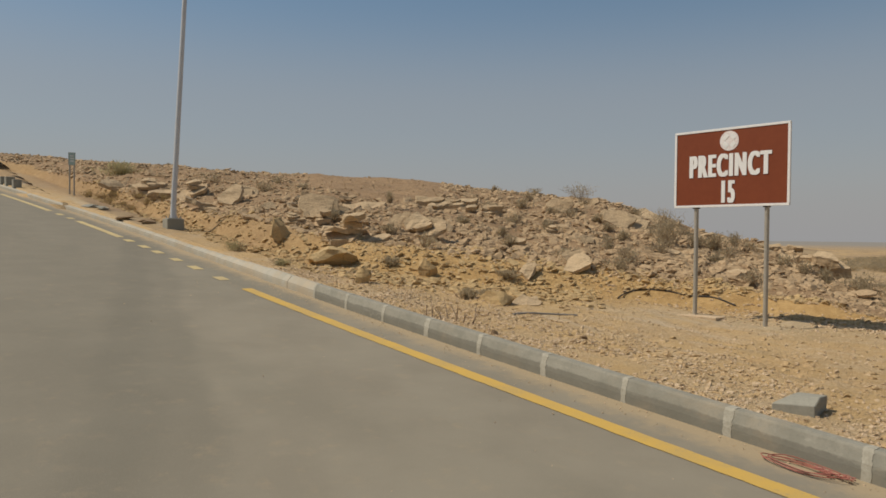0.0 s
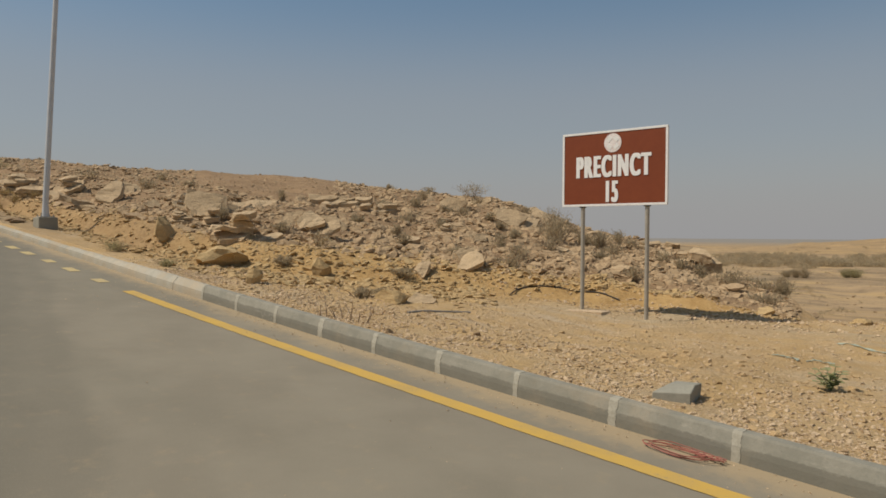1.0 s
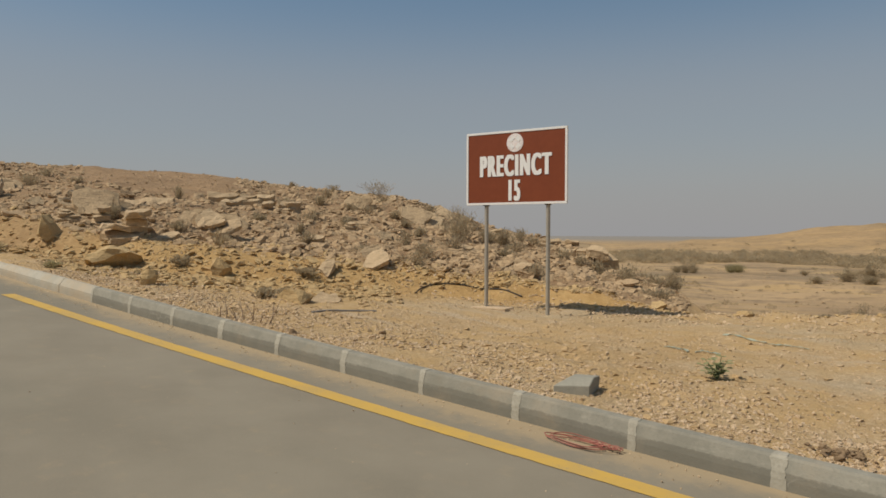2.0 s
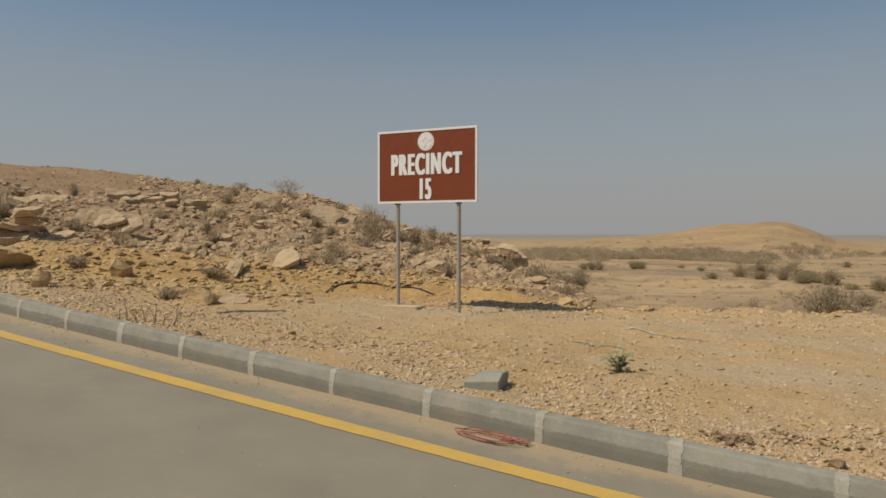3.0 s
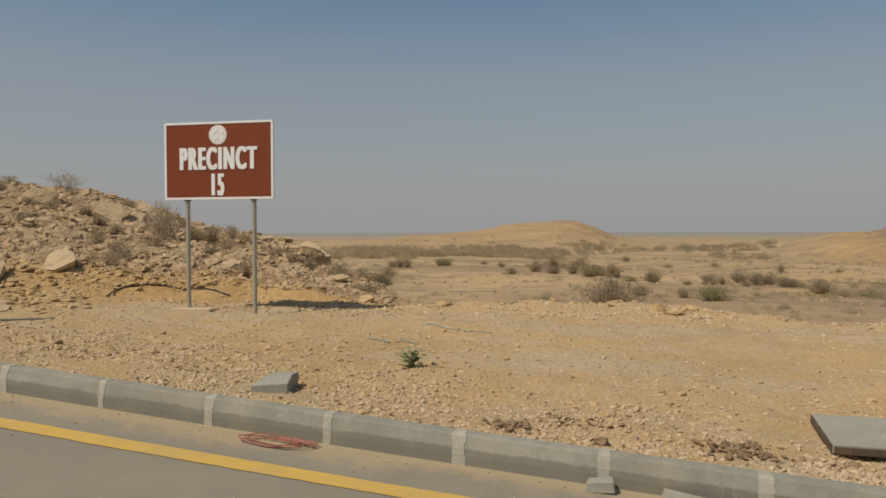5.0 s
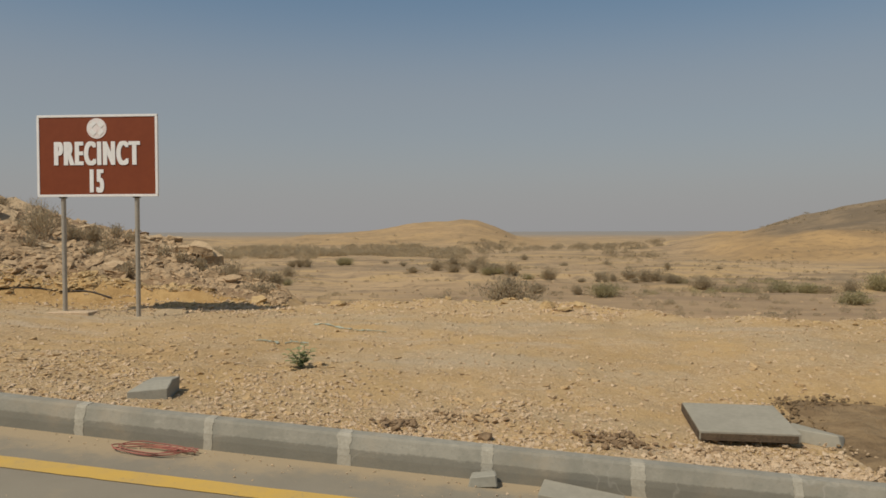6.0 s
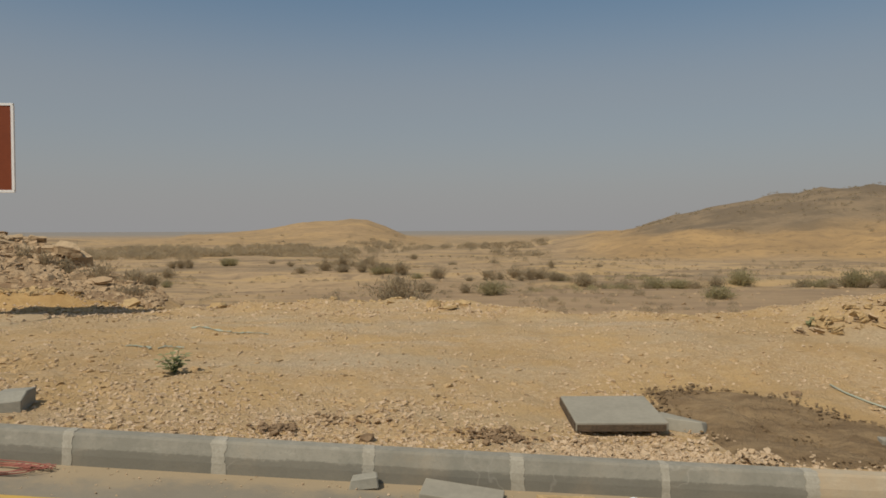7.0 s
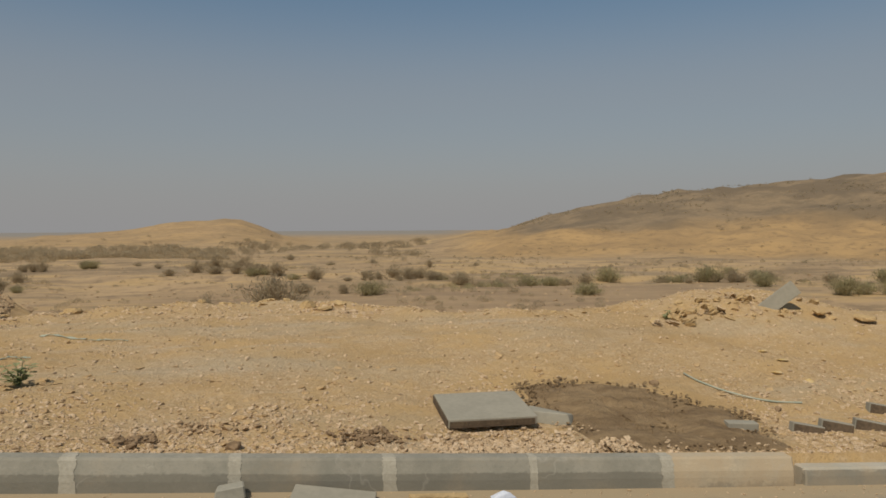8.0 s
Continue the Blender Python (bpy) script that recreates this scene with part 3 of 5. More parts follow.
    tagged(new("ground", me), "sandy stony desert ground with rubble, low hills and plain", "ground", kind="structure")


build_ground()


# ---- road, paint and kerb ----
def strip(name, xs, ys, lift, material, label, category, dust=None):
    """A sheet that follows the road. ys: offsets from the kerb's line."""
    x, o = np.meshgrid(xs, ys)
    y = o + bend(x)
    z = road_z(x) + lift
    me = bpy.data.meshes.new(name)
    i = np.arange(x.size).reshape(x.shape)
    quads = np.stack([i[:-1, :-1], i[:-1, 1:], i[1:, 1:], i[1:, :-1]], -1).reshape(-1, 4)
    me.from_pydata(np.stack([x, y, z], -1).reshape(-1, 3).tolist(), [], quads.tolist())
    if dust is not None:
        me.attributes.new("dust", "FLOAT", "POINT").data.foreach_set("value", dust(x, o).astype(np.float32).ravel())
    me.materials.append(material)
    return tagged(new(name, me), label, category, kind="structure")


def road_dust(x, o):
    wave = 0.10 * grain(x, o, 1.2, 5, 3)
    return (0.72 + 0.28 * smooth(-9, -3.5, x)) * np.clip(0.55 * smooth(4.40, 4.85, o + 2.0 * wave) + 0.6 * smooth(4.74, 4.95, o + 1.2 * wave), 0, 1)


ROAD_X = np.concatenate([np.arange(-130, -20, 1.5), np.arange(-20, 10, 0.2), np.arange(10, 90, 2.0)])
strip("road", ROAD_X, np.concatenate([np.linspace(-6.6, 3.8, 14), np.linspace(3.9, 5.0, 23)]), 0.0, ROAD,
      "pale dusty grey asphalt road climbing a slope", "road", road_dust)


def paint(x0, x1, wide=0.18, material=None):
    xs = np.arange(x0, x1 + 0.01, max(0.03, (x1 - x0) / max(2, round((x1 - x0) / 0.05))))
    x, o = np.meshgrid(xs, [4.32 - wide / 2, 4.32 + wide / 2])
    o = o + 0.009 * grain(x, o * 9, 0.14, 17, 4)
    me = bpy.data.meshes.new("road_line")
    i = np.arange(x.size).reshape(x.shape)
    quads = np.stack([i[:-1, :-1], i[:-1, 1:], i[1:, 1:], i[1:, :-1]], -1).reshape(-1, 4)
    me.from_pydata(np.stack([x, o + bend(x), road_z(x) + 0.005], -1).reshape(-1, 3).tolist(), [], quads.tolist())
    me.materials.append(material or YELLOW)
    return tagged(new("road_line", me), "faded yellow edge line painted on the asphalt", "road marking", "yellow edge line", "structure")


paint(-11.05, 40)
for a, b in ((-12.4, -12.0), (-13.85, -13.35), (-15.0, -14.6), (-16.3, -15.8), (-17.3, -16.8), (-18.5, -18.05)):
    paint(a, b, 0.18, PALE_YELLOW)
for a, b in ((-23, -19), (-24.0, -23.6), (-25.2, -24.7), (-32, -26)):
    paint(a, b, 0.18, PALE_YELLOW)

kerb = thing("kerb", None, None, "grey concrete kerb of one metre blocks beside the road", "kerb", kind="structure")


def kerb_piece(x0, x1, tall=0.21, lean=0.03, wide=0.135, low_tone=1.0, chamfer=0.008):
    """One block: a low upright foot, a battered face and a narrow top."""
    bm = bmesh.new()
    face_low = bm.verts.layers.float.new("face_low")
    foot = 0.07
    profile = [(4.962, -0.06), (4.962, foot), (4.967, foot + 0.045), (4.962 + lean, tall - 0.016), (4.972 + lean, tall), (4.962 + wide, tall), (4.962 + wide, -0.06)]
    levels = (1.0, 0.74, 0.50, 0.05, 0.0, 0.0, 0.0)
    ends = []
    for x in (x0, x0 + 0.012, x1 - 0.012, x1):
        inset = chamfer if x in (x0, x1) else 0.0
        off, zr = float(bend(np.array(x))), float(road_z(np.array(x)))
        ends.append([bm.verts.new((x, o + off + (inset if j < 4 else 0), zr + h - (inset if 3 <= j <= 5 else 0))) for j, (o, h) in enumerate(profile)])
    n = len(profile)
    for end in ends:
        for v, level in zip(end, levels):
            v[face_low] = low_tone * level
    for a, b in zip(ends, ends[1:]):
        for j in range(n):
            bm.faces.new((a[j], b[j], b[(j + 1) % n], a[(j + 1) % n]))
    bm.faces.new(ends[0]), bm.faces.new(ends[-1][::-1])
    return bm


def mortar_piece(x, seed):
    rng = random.Random(seed)
    bm = bmesh.new()
    w = rng.uniform(0.026, 0.048)
    rows = [(4.959, -0.03, 1.0), (4.959, 0.07, 0.95), (4.964, 0.115, 0.98), (4.976, 0.155, 1.0), (4.988, 0.193, 1.04), (5.003, 0.2135, 1.0), (5.05, 0.2135, 0.92), (5.09, 0.2135, 0.88)]
    pairs = []
    fuller = []
    for a, b in zip(rows, rows[1:]):
        fuller += [tuple(p + (q - p) * j / 3 for p, q in zip(a, b)) for j in range(3)]
    for o, h, k in fuller + rows[-1:]:
        off = float(bend(np.array(x)))
        sides = [x + s * w * k * rng.uniform(0.82, 1.16) for s in (-1, 1)]
        pairs.append([bm.verts.new((q, o + off, float(road_z(np.array(q))) + h)) for q in sides])
    for a, b in zip(pairs, pairs[1:]):
        bm.faces.new((a[0], a[1], b[1], b[0]))
    made = bmesh.ops.extrude_face_region(bm, geom=bm.faces[:])["geom"]
    for v in (g for g in made if isinstance(g, bmesh.types.BMVert)):
        v.co += Vector((0, 0.03, -0.02))
    return bm


for j in range(-34, 7):
    x0 = (-3.113 + j) * 0.985
    g = 0.006 if j > -9 else 0.0015
    dusty = j < -7 or j == 6
    low = 0.0
    if j < -9:
        low = min(0.07, 0.014 * (-9 - j))
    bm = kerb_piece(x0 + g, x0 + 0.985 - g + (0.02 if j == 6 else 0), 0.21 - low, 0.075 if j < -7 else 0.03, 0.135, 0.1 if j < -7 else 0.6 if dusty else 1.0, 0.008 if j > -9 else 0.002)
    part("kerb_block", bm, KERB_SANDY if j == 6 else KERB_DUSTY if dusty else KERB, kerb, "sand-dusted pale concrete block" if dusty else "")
    if -8 < j <= 6:
        part("mortar_joint", mortar_piece(x0, j + 50), MORTAR, kerb, "pale smeared mortar")


# ---- the place-name sign ----
def text_mesh(words, wide, tall, deep, bold):
    """Raised letters, wide by tall metres, standing upright and facing -y, centred."""
    cu = bpy.data.curves.new("letters", "FONT")
    cu.body, cu.align_x, cu.extrude, cu.offset, cu.space_character = words, "CENTER", 0.02, 0.012, 1.0 + bold * 4.4
    ob = new("letters", cu)
    bpy.context.view_layer.update()
    me = bpy.data.meshes.new_from_object(ob.evaluated_get(bpy.context.evaluated_depsgraph_get()))
    bpy.data.objects.remove(ob)
    bpy.data.curves.remove(cu)
    v = np.zeros(len(me.vertices) * 3)
    me.vertices.foreach_get("co", v)
    v = v.reshape(-1, 3)
    lo, hi = v.min(0), v.max(0)
    v = (v - (lo + hi) / 2) / (hi - lo)
    weight = 2.2 * bold * tall / 0.7 * 0.55
    v = np.stack([v[:, 0] * (wide - weight), -v[:, 2] * deep, v[:, 1] * tall], -1)
    faces = [list(p.vertices) for p in me.polygons]
    bpy.data.meshes.remove(me)
    # heavier uprights: the same outlines set side by side, each a little prouder
    verts, all_faces, n = [], [], len(v)
    for k in range(5):
        verts += (v + (weight * (k / 4 - 0.5), -0.0004 * k, 0)).tolist()
        all_faces += [[i + n * k for i in f] for f in faces]
    me = bpy.data.meshes.new("letters")
    me.from_pydata(verts, [], all_faces)
    me.update()
    me.materials.append(SIGN_WHITE)
    return me


def build_sign():
    base = thing("road_sign", None, None, "brown-red place sign with white lettering on two steel posts", "sign", at=pose(-6.13, 9.862, 0.0, 0, 0, 3.9))
    w, z0, z1 = 0.90, 2.150, 3.324
    part("board", box(-w, w, -0.012, 0.012, z0, z1, 0.003), SIGN_RED, base)
    for a, b, c, d in ((-w, w, z1 - 0.03, z1 + 0.004), (-w, w, z0 - 0.004, z0 + 0.03), (-w - 0.004, -w + 0.032, z0 + 0.03, z1 - 0.03), (w - 0.032, w + 0.004, z0 + 0.03, z1 - 0.03)):
        part("border", box(a, b, -0.02, 0.016, c, d, 0.003), SIGN_WHITE, base, "white painted edge")
    for x in (-0.55, 0.56):
        h = height(-6.13 + x, 9.862)
        post = part("post", tube([(x, 0.045, h - 0.3), (x, 0.045, z0 + 0.5)], 0.033, 12), POST, base, "grey steel tube post")
        part("clamp", box(x - 0.05, x + 0.05, 0.012, 0.085, z0 + 0.12, z0 + 0.17, 0.004), POST, post)
        part("clamp", box(x - 0.04, x + 0.04, -0.004, 0.08, z0 - 0.022, z0 - 0.004, 0.003), BLACK, post, "dark end of the bracket")
    bm = bmesh.new()
    ring = []
    for y in (-0.0125, -0.018):
        ring.append([bm.verts.new((0.0 + 0.148 * math.cos(a), y, 3.130 + 0.148 * math.sin(a))) for a in (2 * math.pi * i / 40 for i in range(40))])
    for i in range(40):
        bm.faces.new((ring[0][i], ring[0][(i + 1) % 40], ring[1][(i + 1) % 40], ring[1][i]))
    bm.faces.new(ring[1])
    part("emblem", bm, plain("pale_emblem", (0.66, 0.56, 0.52), (0.78, 0.74, 0.71), 14, 0.6), base, "pale round emblem")
    for k in range(4):
        a = k * math.pi / 2 + math.pi / 4
        bm = box(-0.045, 0.045, -0.0215, -0.0175, 0.05, 0.115, 0.004)
        bmesh.ops.rotate(bm, verts=bm.verts, matrix=Matrix.Rotation(a, 3, "Y"))
        bmesh.ops.translate(bm, verts=bm.verts, vec=(0.0, 0, 3.130))
        part("emblem_petal", bm, SIGN_WHITE, base)
    for words, x, z, wide, tall, bold in (("PRECINCT", 0.0, 2.772, 1.29, 0.345, 0.062), ("15", -0.005, 2.372, 0.215, 0.335, 0.06)):
        ob = part("lettering", text_mesh(words, wide, tall, 0.006, bold), SIGN_WHITE, base, "white block letters reading " + words)
        ob.location = (x, -0.0165, z)


build_sign()
z = height(-6.6, 9.8)
bm = hull([(x + random.uniform(-0.05, 0.05), y + random.uniform(-0.05, 0.05), h) for x in (-0.3, 0, 0.3) for y in (-0.16, 0.16) for h in (-0.08, 0.012)], 0.006)
thing("concrete_pad", bm, PEBBLE, "pale rough concrete pad at the foot of a post", "footing", at=pose(-6.55, 9.80, z + 0.006, 0, 0, 4))


# ---- street lamp pole ----
def build_lamp():
    x, y = -19.6, 5.65
    z = height(x, y)
    lamp = thing("street_lamp", None, None, "tall pale grey leaning street lamp pole on a concrete plinth", "street lamp", at=pose(x, y, z))
    part("plinth", box(-0.23, 0.23, -0.22, 0.22, -0.35, 0.25, 0.02), CONCRETE, lamp, "square grey concrete plinth")
    part("base_plate", box(-0.17, 0.17, -0.17, 0.17, 0.25, 0.272, 0.005), POST, lamp)
    top = Vector((0.0, 0.40, 8.8))
    part("pole", tube([(0, 0, 0.26), (0, 0, 0.6), top], 0.088, 16, tip=0.052), POLE, lamp)
    for a in (-0.14, 0.14):
        for b in (-0.14, 0.14):
            part("bolt", tube([(a, b, 0.27), (a, b, 0.325)], 0.014, 6), POST, lamp)


build_lamp()


def build_small_sign():
    x, y = -31.3, 5.15
    z = height(x, y)
    s = thing("roadside_marker", None, None, "small faded teal roadside board on two thin posts", "sign", at=pose(x, y, z, 0, 0, 72))
    part("board", box(-0.11, 0.11, -0.012, 0.012, 1.15, 1.62, 0.004), TEAL, s)
    part("border", box(-0.125, 0.125, -0.006, 0.018, 1.135, 1.635, 0.004), POST, s)
    for k in (-0.08, 0.08):
        part("post", tube([(k, 0.035, -0.3), (k, 0.035, 1.5)], 0.03, 8), POST, s)
    for k in (0, 1, 2):
        part("bar", box(-0.07, 0.07, -0.017, -0.0125, 1.28 + 0.1 * k, 1.32 + 0.1 * k), SIGN_WHITE, s)


build_small_sign()


# ---- stones ----
BOULDERS = [  # x, y, width, height, kind: 0 stacked slabs, 1 leaning slab, 2 lump, 3 low flat slab, 4 ledge
    (-16.34, 8.14, 1.0, 0.58, 1), (-15.6, 8.0, 0.5, 0.4, 0), (-13.84, 7.6, 0.85, 0.48, 0), (-14.0, 9.62, 0.95, 0.50, 1), (-16.7, 12.7, 1.3, 0.62, 4), (-15.7, 13.1, 0.9, 0.5, 4),
    (-12.7, 6.74, 0.85, 0.36, 2), (-15.4, 6.8, 0.55, 0.52, 2), (-10.0, 5.85, 0.27, 0.26, 2), (-11.08, 7.86, 0.38, 0.34, 2), (-9.91, 9.38, 0.42, 0.42, 1), (-9.54, 10.31, 0.62, 0.38, 1),
    (-9.85, 10.5, 0.5, 0.42, 1), (-15.9, 16.5, 0.85, 0.5, 1), (-13.0, 15.5, 1.1, 0.48, 1), (-21.5, 7.3, 1.1, 0.42, 3), (-21.3, 7.9, 0.75, 0.55, 1), (-22.2, 8.7, 0.6, 0.45, 1),
    (-14.0, 14.1, 0.5, 0.25, 3), (-14.8, 19.3, 0.8, 0.25, 3), (-8.1, 16.2, 1.0, 0.60, 4), (-9.5, 17.5, 0.8, 0.36, 4), (-11.8, 10.6, 0.65, 0.26, 3), (-12.3, 18.5, 0.7, 0.32, 4),
    (-25.2, 7.1, 0.9, 0.35, 3), (-29.6, 6.4, 1.2, 0.35, 3), (-17.2, 10.2, 1.1, 0.18, 3), (-17.0, 18.6, 0.9, 0.2, 3), (-13.0, 9.2, 0.7, 0.3, 0), (-9.8, 13.8, 0.5, 0.24, 3),
    (-7.6, 12.6, 0.4, 0.2, 3), (-16.2, 7.5, 0.5, 0.24, 0), (-8.2, 7.1, 0.55, 0.18, 2), (-8.0, 7.6, 0.55, 0.12, 3), (-12.9, 12.9, 0.5, 0.28, 0), (-17.6, 8.3, 0.6, 0.34, 0),
    (-18.6, 7.9, 0.55, 0.3, 1), (-13.4, 8.2, 0.6, 0.2, 3), (-11.2, 12.4, 0.5, 0.26, 1), (-10.6, 16.6, 0.6, 0.3, 1), (-23.6, 7.6, 0.9, 0.4, 0), (-27.2, 7.0, 1.0, 0.4, 0),
    (0.32, 11.35, 0.24, 0.14, 2), (0.55, 11.2, 0.34, 0.12, 3), (0.85, 11.4, 0.22, 0.08, 3), (-4.55, 11.7, 0.42, 0.14, 3), (-3.1, 11.7, 0.3, 0.12, 2),
]


def roughen(bm, w, seed, amount=1.0):
    """Broken faces: cut the flats up and push them about a little."""
    bmesh.ops.subdivide_edges(bm, edges=bm.edges[:], cuts=2, use_grid_fill=True)
    shift = Vector((seed * 1.7, seed * 0.6, 0))
    for v in bm.verts:
        p = v.co / w
        n = noise.noise_vector(p * 3.1 + shift) * 0.06 + noise.noise_vector(p * 8.0 + shift) * 0.03
        v.co += w * amount * n


def slab_points(rng, w, long, thick):
    """An irregular broken plate lying flat, centred on its middle."""
    sides, pts = rng.randint(7, 11), []
    for j in range(sides):
        a = 2 * math.pi * (j + rng.uniform(-0.38, 0.38)) / sides
        r = rng.uniform(0.62, 1.15) / max(abs(math.cos(a)), abs(math.sin(a))) ** 0.5
        for z in (-0.5, 0.5):
            k = r * rng.uniform(0.9, 1.04) * 0.5
            pts.append(Vector((k * w * math.cos(a), k * long * math.sin(a), z * thick * rng.uniform(0.8, 1.2))))
    return pts


def boulder_mesh(seed, w, h, kind):
    """Bedded limestone: plates that dip towards the road, a ledge, or a single lump. Local -y faces downhill."""
    rng = random.Random(seed)
    lumps = []
    if kind == 2:
        lumps.append([Vector((q.x * w * (1.05 - 0.5 * max(q.z, 0)), q.y * w * 0.8, (q.z + 0.25) * h * 1.35)) for q in stone_points(rng, 16, 1.0)])
    else:
        dip = radians({0: rng.uniform(8, 26), 1: rng.uniform(40, 58), 3: rng.uniform(12, 28), 4: rng.uniform(10, 24)}[kind])
        roll = radians(rng.uniform(-14, 14))
        count = {0: 5, 1: 3, 3: 2, 4: 9}[kind]
        thick = {0: h / 4.6, 1: 0.19 * h, 3: max(0.32 * h, 0.04), 4: h / 4.0}[kind]
        long = {0: 0.75 * w, 1: h / math.sin(dip) * 1.15, 3: 0.7 * w, 4: 0.5 * w}[kind]
        turn = Matrix.Rotation(roll, 3, "Y") @ Matrix.Rotation(dip, 3, "X")
        for k in range(count):
            shrink = rng.uniform(0.72, 1.0) * (1.0 if kind != 0 else 1.1 - 0.11 * k)
            if kind == 1:
                at = Vector((rng.uniform(-0.25, 0.25) * w * k, 0.35 * thick * k, 0.42 * h)) + turn @ Vector((0, 0, -1.15 * thick * k))
            elif kind == 4:
                shrink *= 0.55
                at = Vector((w * (0.36 * (k % 3) - 0.36 + rng.uniform(-0.1, 0.1)), rng.uniform(-0.14, 0.14) * w, thick * (0.9 * (k // 3) - 0.4)))
            else:
                at = Vector((rng.uniform(-0.2, 0.2) * w, rng.uniform(-0.14, 0.10) * w, thick * (1.1 * k + 0.1)))
            spin = Matrix.Rotation(rng.uniform(-0.16, 0.16), 3, "X") @ Matrix.Rotation(rng.uniform(-0.14, 0.14), 3, "Y") @ Matrix.Rotation(rng.uniform(-0.6, 0.6), 3, "Z")
            lumps.append([at + turn @ (spin @ q) for q in slab_points(rng, w * shrink, long * shrink, thick * rng.uniform(0.75, 1.1))])
    bm = bmesh.new()
    for k, pts in enumerate(lumps):
        lump = hull(pts)
        roughen(lump, w, seed + k, 1.0 if kind == 2 else 0.9)
        me = bpy.data.meshes.new("tmp")
        lump.to_mesh(me)
        lump.free()
        bm.from_mesh(me)
        bpy.data.meshes.remove(me)
    return finish(bm, "boulder", ROCK)


def downhill(x, y):
    """Turn that sets local -y towards the foot of the slope, in degrees."""
    return math.degrees(math.atan2(-x, y))


LABELS = ["pale limestone slabs stacked in layers on the rubble slope", "tan broken limestone slab leaning on the slope", "rounded ochre boulder at the foot of the slope",
          "flat tan limestone slab half buried in the slope", "overhanging ledge of layered brown limestone on the slope"]
for i, (x, y, w, h, kind) in enumerate(BOULDERS):
    me = boulder_mesh(100 + i, (1.22 if w > 0.65 else 1.0) * w, (1.2 if w > 0.65 else 1.05) * h, kind)
    me.materials[0] = ROCK_PALE
    if kind == 2 or x > -5:
        me.materials[0] = ROCK_OCHRE
    lab = "brown rounded stone on the sand beside the kerb" if i == 8 else "ochre stone at the broken edge of the verge" if x > -5 else LABELS[kind]
    thing("boulder", me, None, lab, "boulder", "boulders", at=pose(x, y, height(x, y) - (0.10 if kind == 4 else 0.14 if kind < 2 else 0.08) * h - 0.01, 0, 0, downhill(x, y) + random.uniform(-22, 22)))


def on_hill(rng):
    az = rng.uniform(-88, -19)
    rf, rh = np.interp(az, FOOT_AZ, FOOT_R), np.interp(az, HILL_AZ, HILL_R)
    k = 0.045 + rng.random() ** 1.3 * 1.02
    r = rf + k * (rh - rf)
    return r * math.sin(radians(az)), r * math.cos(radians(az)), k, az


def bare(az, k):
    """The smooth earth below the crest, and the clean cut bank at the foot."""
    return (-64 < az < -53.5 and k > 0.36 + 0.012 * abs(az + 60)) or k < 0.06 or (az > -36 and k * (np.interp(az, HILL_AZ, HILL_R) - np.interp(az, FOOT_AZ, FOOT_R)) < 1.1)


rng = random.Random(7)
# loose plates on the slope, the larger ones singly
variants = []
for i in range(14):
    variants.append(boulder_mesh(300 + i, 1.0, rng.uniform(0.28, 0.5), (0, 1, 3, 2, 3, 0, 1)[i % 7]))
singles = []
while len(singles) < 190:
    x, y, k, az = on_hill(rng)
    if bare(az, k) or y < 6.3 + float(bend(np.array(x))):
        continue
    if any(abs(x - b[0]) + abs(y - b[1]) < 0.7 * b[2] for b in BOULDERS):
        continue
    singles.append((x, y, rng.uniform(0.16, 0.5) * (1.3 if rng.random() < 0.15 else 1.0)))
for i, (x, y, s) in enumerate(singles):
    ob = thing("rock", variants[i % 14], None, "rough tan limestone rock lying on the rubble slope", "rock", "rocks on the slope",
               at=pose(x, y, height(x, y) - 0.10 * s, rng.uniform(-12, 12), rng.uniform(-14, 14), downhill(x, y) + rng.uniform(-50, 50)) @ Matrix.Scale(s, 4))

small = shapes_of(18, 13, 0.42, 11)
spots = []
while len(spots) < 25000:
    x, y, k, az = on_hill(rng)
    if y < 5.6 + float(bend(np.array(x))):
        continue
    s = rng.choice((0.05, 0.06, 0.075, 0.09, 0.12, 0.17, 0.24)) * rng.uniform(0.7, 1.35)
    if bare(az, k):
        if rng.random() < 0.6:
            continue
        s *= 0.42
    spots.append((x, y, 0, s, radians(downhill(x, y)) + rng.gauss(0, 0.7), rng.gauss(0.30, 0.35), rng.gauss(0, 0.3)))
zs = land(np.array([s[0] for s in spots]), np.array([s[1] for s in spots]))
spots = [(s[0], s[1], float(h) - 0.02 * s[3], *s[3:]) for s, h in zip(spots, zs)]
scatter("hill_rubble", spots, small, ROCK, "broken tan limestone rubble covering the slope", "rubble")
spots = []
while len(spots) < 5200:
    az = rng.uniform(-80, -24)
    rf, rh = np.interp(az, FOOT_AZ, FOOT_R), np.interp(az, HILL_AZ, HILL_R)
    r = rf + rng.uniform(-0.09, 0.09) * (rh - rf)
    x, y = r * math.sin(radians(az)), r * math.cos(radians(az))
    if y < 5.5 + float(bend(np.array(x))) or (az > -41 and r < rf + 0.3):
        continue
    spots.append((x, y, 0, rng.choice((0.03, 0.04, 0.05, 0.07, 0.10, 0.15)) * rng.uniform(0.7, 1.4), rng.uniform(0, 6.3), rng.uniform(-0.5, 0.5), rng.uniform(-0.5, 0.5)))
zs = land(np.array([s[0] for s in spots]), np.array([s[1] for s in spots]))
spots = [(s[0], s[1], float(h), *s[3:]) for s, h in zip(spots, zs)]
scatter("foot_rubble", spots, small, ROCK_OCHRE, "ochre rubble along the foot of the slope", "rubble")

